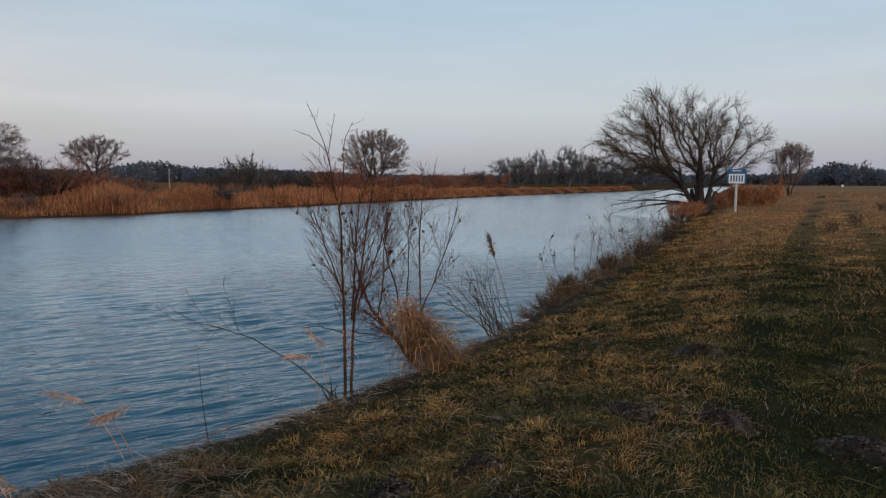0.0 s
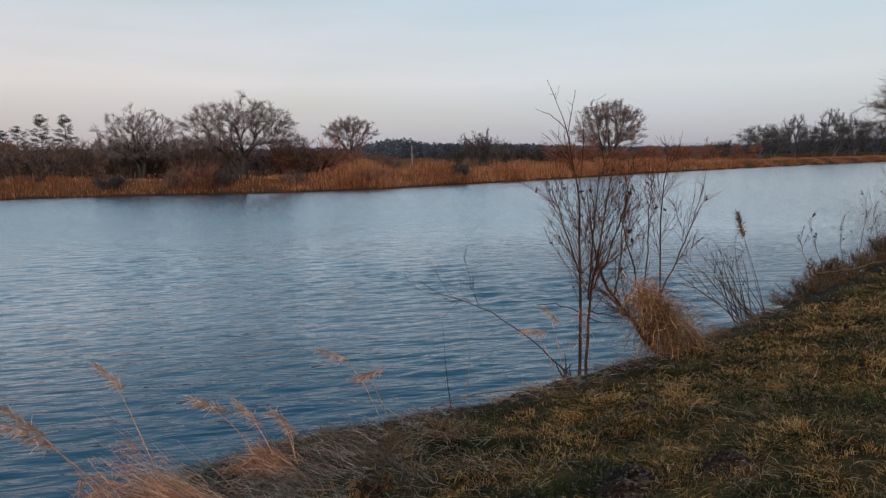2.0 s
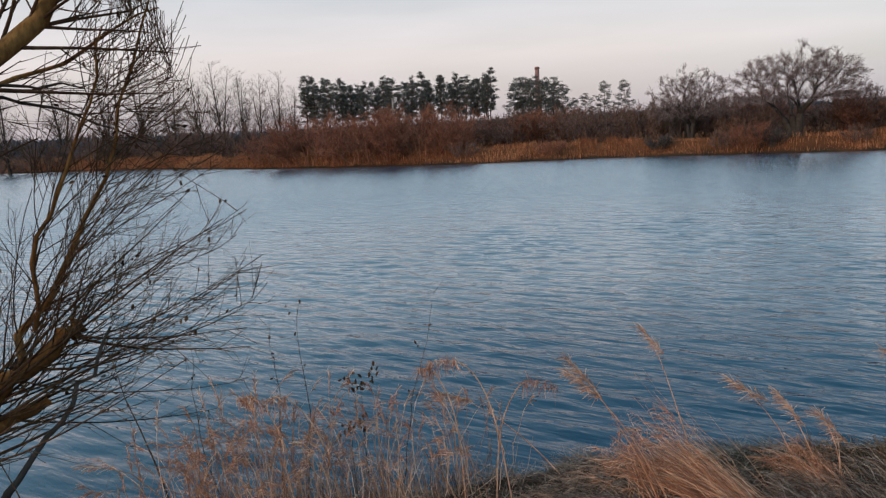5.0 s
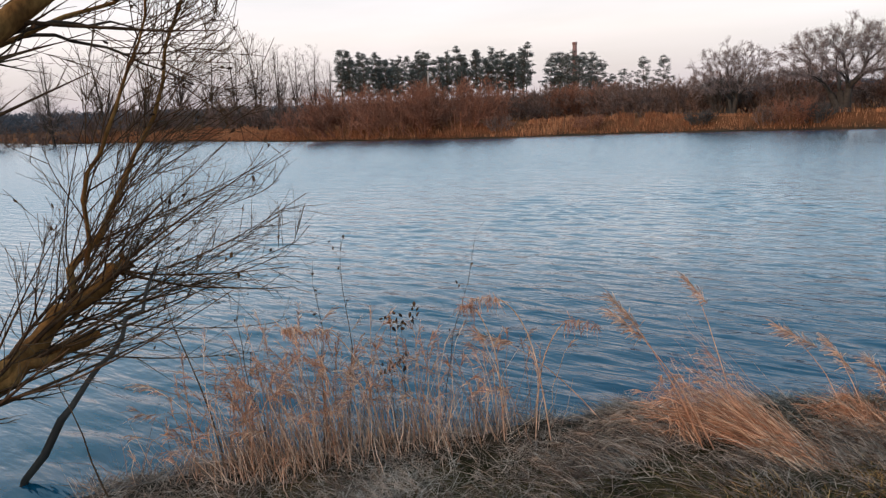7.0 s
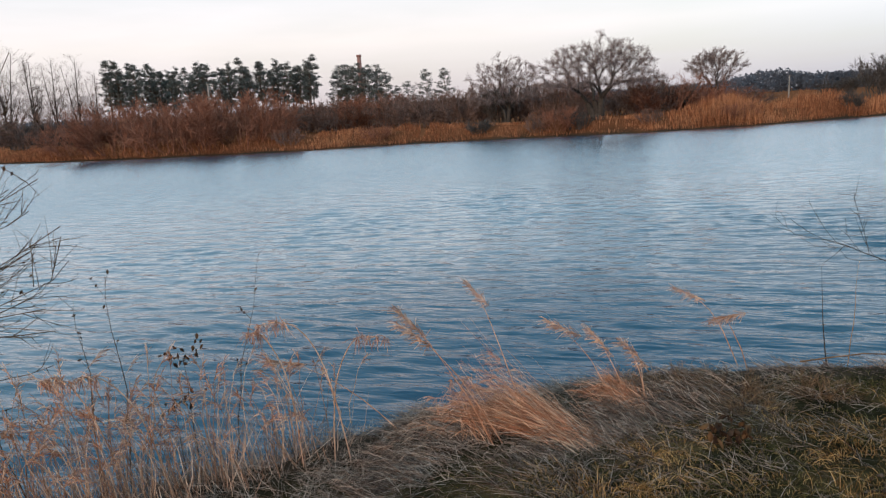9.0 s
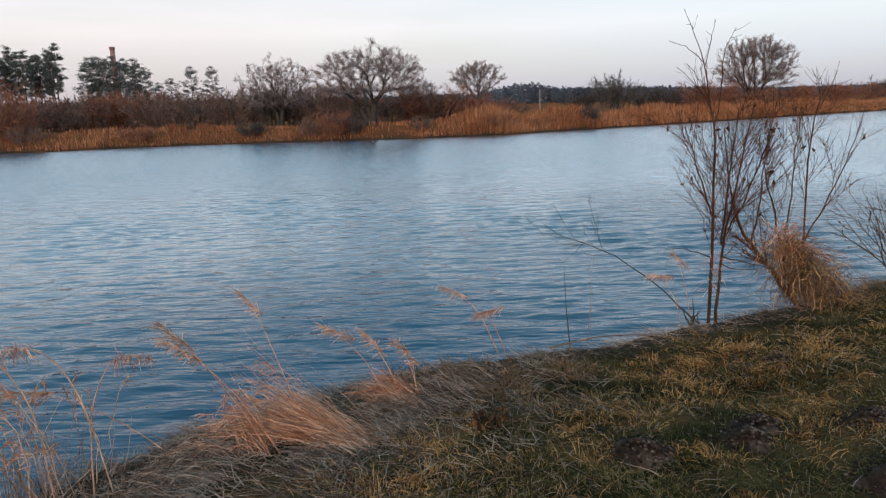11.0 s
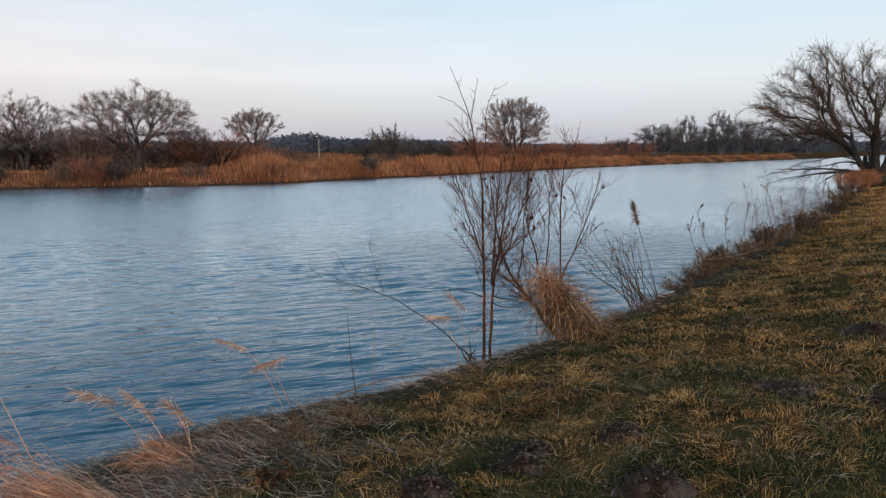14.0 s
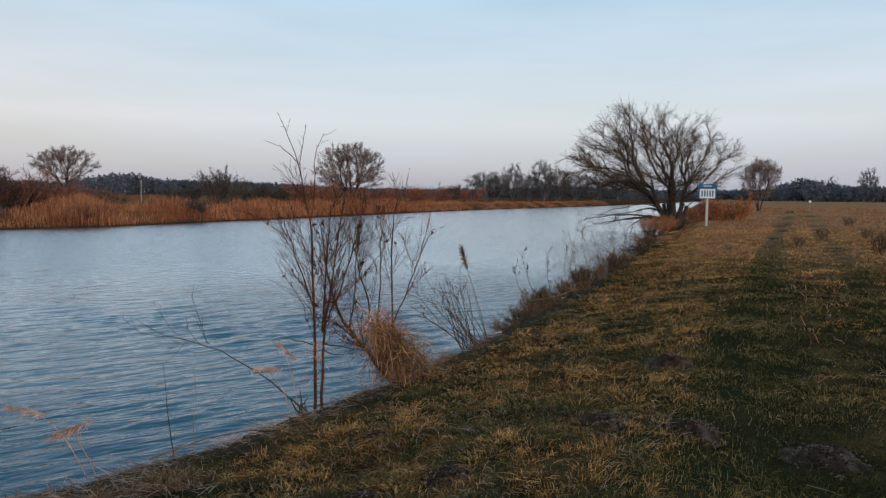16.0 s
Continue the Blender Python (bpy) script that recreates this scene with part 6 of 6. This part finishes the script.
def meadow():
    rng = np.random.default_rng(121)

    def spots(N, az, d0, d1, power):
        C, dc = scatter(rng, N, az, d0, d1, power)
        s = near_line(C, NEAR_BANK)
        t1, t2 = near_line(C, TRACK), near_line(C, TRACK2)
        tr = np.minimum(np.abs(t1), np.abs(t2) + 0.1)
        edge = np.where(C[:, 1] < 4.6, smooth(0.7, 1.9, s), smooth(0.0, 0.3, s))
        patch = wob(C, 1.5, 4) + 0.6 * wob(C, 4.3, 8) + 0.35 * wob(C, 9.0, 2)
        return C, dc, s, t1, tr, edge, patch
    # close green turf, thin on the track and gone in the bare patches
    C, dc, s, t1, tr, edge, patch = spots(34000, (-46, 78), 2.2, 30, 0.8)
    like = np.clip(0.75 - 0.6 * patch, 0.16, 1) * edge * np.where(tr < 0.3, 0.85, 1.0) * (1 - 0.6 * smooth(8, 26, dc))
    keep = (s > 0.03) & (rng.random(len(C)) < like)
    tufts("turf", C[keep], 24, rng, (0.006, 0.030), 0.0020, 0.024, 0.046, M_GRASS, "short green-brown winter grass of the meadow", 3)
    # ochre tussocks: a broad band along the bank, loose patches elsewhere
    C, dc, s, t1, tr, edge, patch = spots(31000, (-46, 66), 2.2, 40, 0.85)
    band = smooth(0.3, 0.8, s) * smooth(3.2, 1.6, s) * smooth(3.2, 4.6, dc)
    like = (0.06 + 1.2 * band * smooth(-0.7, 0.05, patch) + 0.60 * smooth(0.10, 0.5, patch)) * np.where((t1 > -0.1) & (t1 < 1.5) & (dc < 14), 0.15, np.where((t1 >= 1.5) & (dc < 14), 0.7, 1.0)) + 0.35 * smooth(11, 22, dc)
    keep = (s > 0.2) & (tr > 0.36) & (rng.random(len(C)) < like * edge)
    tufts("dry_tussocks", C[keep], 24, rng, (0.008, 0.034), 0.0019, 0.028, 0.034, M_STRAW, "dry ochre grass tussocks in the meadow")
    # a few taller fresh-green and straw tufts that stand out singly
    C, dc, s, t1, tr, edge, patch = spots(1500, (-40, 60), 2.3, 12, 0.9)
    keep = (tr > 0.4) & (rng.random(len(C)) < 0.22 * edge * smooth(-0.3, 0.4, patch) * np.where(t1 > 0.1, 0.3, 1.0))
    C = np.concatenate([C[keep], [(-1.16, 3.33), (-1.10, 3.38), (-0.93, 3.01), (-0.25, 2.75), (-0.18, 2.8), (0.24, 2.88), (-0.28, 3.2), (0.0, 2.72)]])
    tufts("standing_tufts", C, 50, rng, (0.02, 0.065), 0.0019, 0.045, 0.032, M_STRAW, "single taller tufts of yellow winter grass")
    # grey dead blades lying across the turf
    C, dc, s, t1, tr, edge, patch = spots(9000, (-44, 62), 2.2, 14, 0.8)
    keep = (s > 0.1) & (rng.random(len(C)) < 0.7 * edge * np.where((t1 > -0.4) & (t1 < 1.8), 0.12, 1.0))
    tufts("dead_blades", C[keep], 5, rng, (0.004, 0.03), 0.0020, 0.050, 0.05, M_MAT, "grey dead grass blades lying in the turf", 3)
    # matted dead straw along the edge
    P, d = scatter(rng, 380000, (-8, 96), 2.3, 16, 0.7)
    s = near_line(P, NEAR_BANK)
    wide = np.interp(P[:, 1], [1.0, 2.5, 3.9, 5.0, 12], [2.0, 2.0, 1.5, 0.24, 0.16])
    keep = (s > -0.15) & (s < wide * rng.uniform(0.3, 1.1, len(P))) & (rng.random(len(P)) < np.clip(0.55 + 0.6 * wob(P, 3.3, 6) + 0.4 * wob(P, 8.0, 1), 0.12, 1))
    P, d = P[keep], d[keep]
    n = len(P)
    ang = rng.normal(size=n) * 1.4 + math.radians(180) + 1.2 * wob(P, 2.2, 3)
    ln = rng.uniform(0.06, 0.26, n)
    blades("matted_straw", P, rng.uniform(0.0, 0.030, n) * (1 + 0.7 * wob(P, 3.0, 5)), 0.0026 * (1 + d / 9), np.column_stack([np.cos(ang), np.sin(ang)]) * ln[:, None], rng, M_MAT, "matted faded straw along the bank edge", "straw")
    # pale rough grass of the open field
    P, d = scatter(rng, 220000, (-52, 12), 6, 120, 0.7)
    s = near_line(P, NEAR_BANK)
    tr = np.minimum(np.abs(near_line(P, TRACK)), np.abs(near_line(P, TRACK2)))
    keep = (s > 1.2) & ((tr > 0.42) | (rng.random(len(P)) < 0.05)) & (rng.random(len(P)) < np.maximum(smooth(2.5, 8.5, s) * smooth(7, 15, d), 0.9 * smooth(14, 24, d)) * 0.9 + 0.03) & (rng.random(len(P)) < np.clip(0.6 + 0.6 * wob(P, 0.5, 9), 0.15, 1))
    P, d = P[keep], d[keep]
    n = len(P)
    blades("field_grass", P, rng.uniform(0.03, 0.11, n), 0.004 * (1 + d / 5), rng.normal(size=(n, 2)) * 0.05, rng, M_FIELD, "pale brown rough grass of the open field", "grass", 2)


meadow()


def leaf_litter():
    rng = np.random.default_rng(131)
    e = thing("leaf_heap", (-1.62, 3.32, -0.20), "small heap of brown dead leaves in the grass", "leaves")
    pts = rng.normal(size=(60, 2, 3)) * np.array([0.09, 0.07, 0.012]) + np.array([0, 0, 0.03])
    leaves_on(e, pts, rng, 46, (1.2, 2.6), "leaf")
    protos = bush("field_weed", 133, 0.9, 0.75, "dead brown weed clump standing in the field", M_WEED, count=18, twigs=320, minr=0.005, tilt=(2, 30), category="weeds", group="field weeds", spread=0.25)
    for i, (x, y, k) in enumerate(((13.7, 19.0, 1.0), (14.6, 20.0, 0.8), (12.6, 21.5, 0.55), (15.6, 25, 0.7), (24.6, 37, 0.8), (18, 26, 0.6))):
        c = protos if i == 0 else copy_thing(protos, Matrix.Identity(4))
        c.location, c.rotation_euler, c.scale = (x, y, 0.0), (0, 0, i * 1.3), (k, k, k)


leaf_litter()
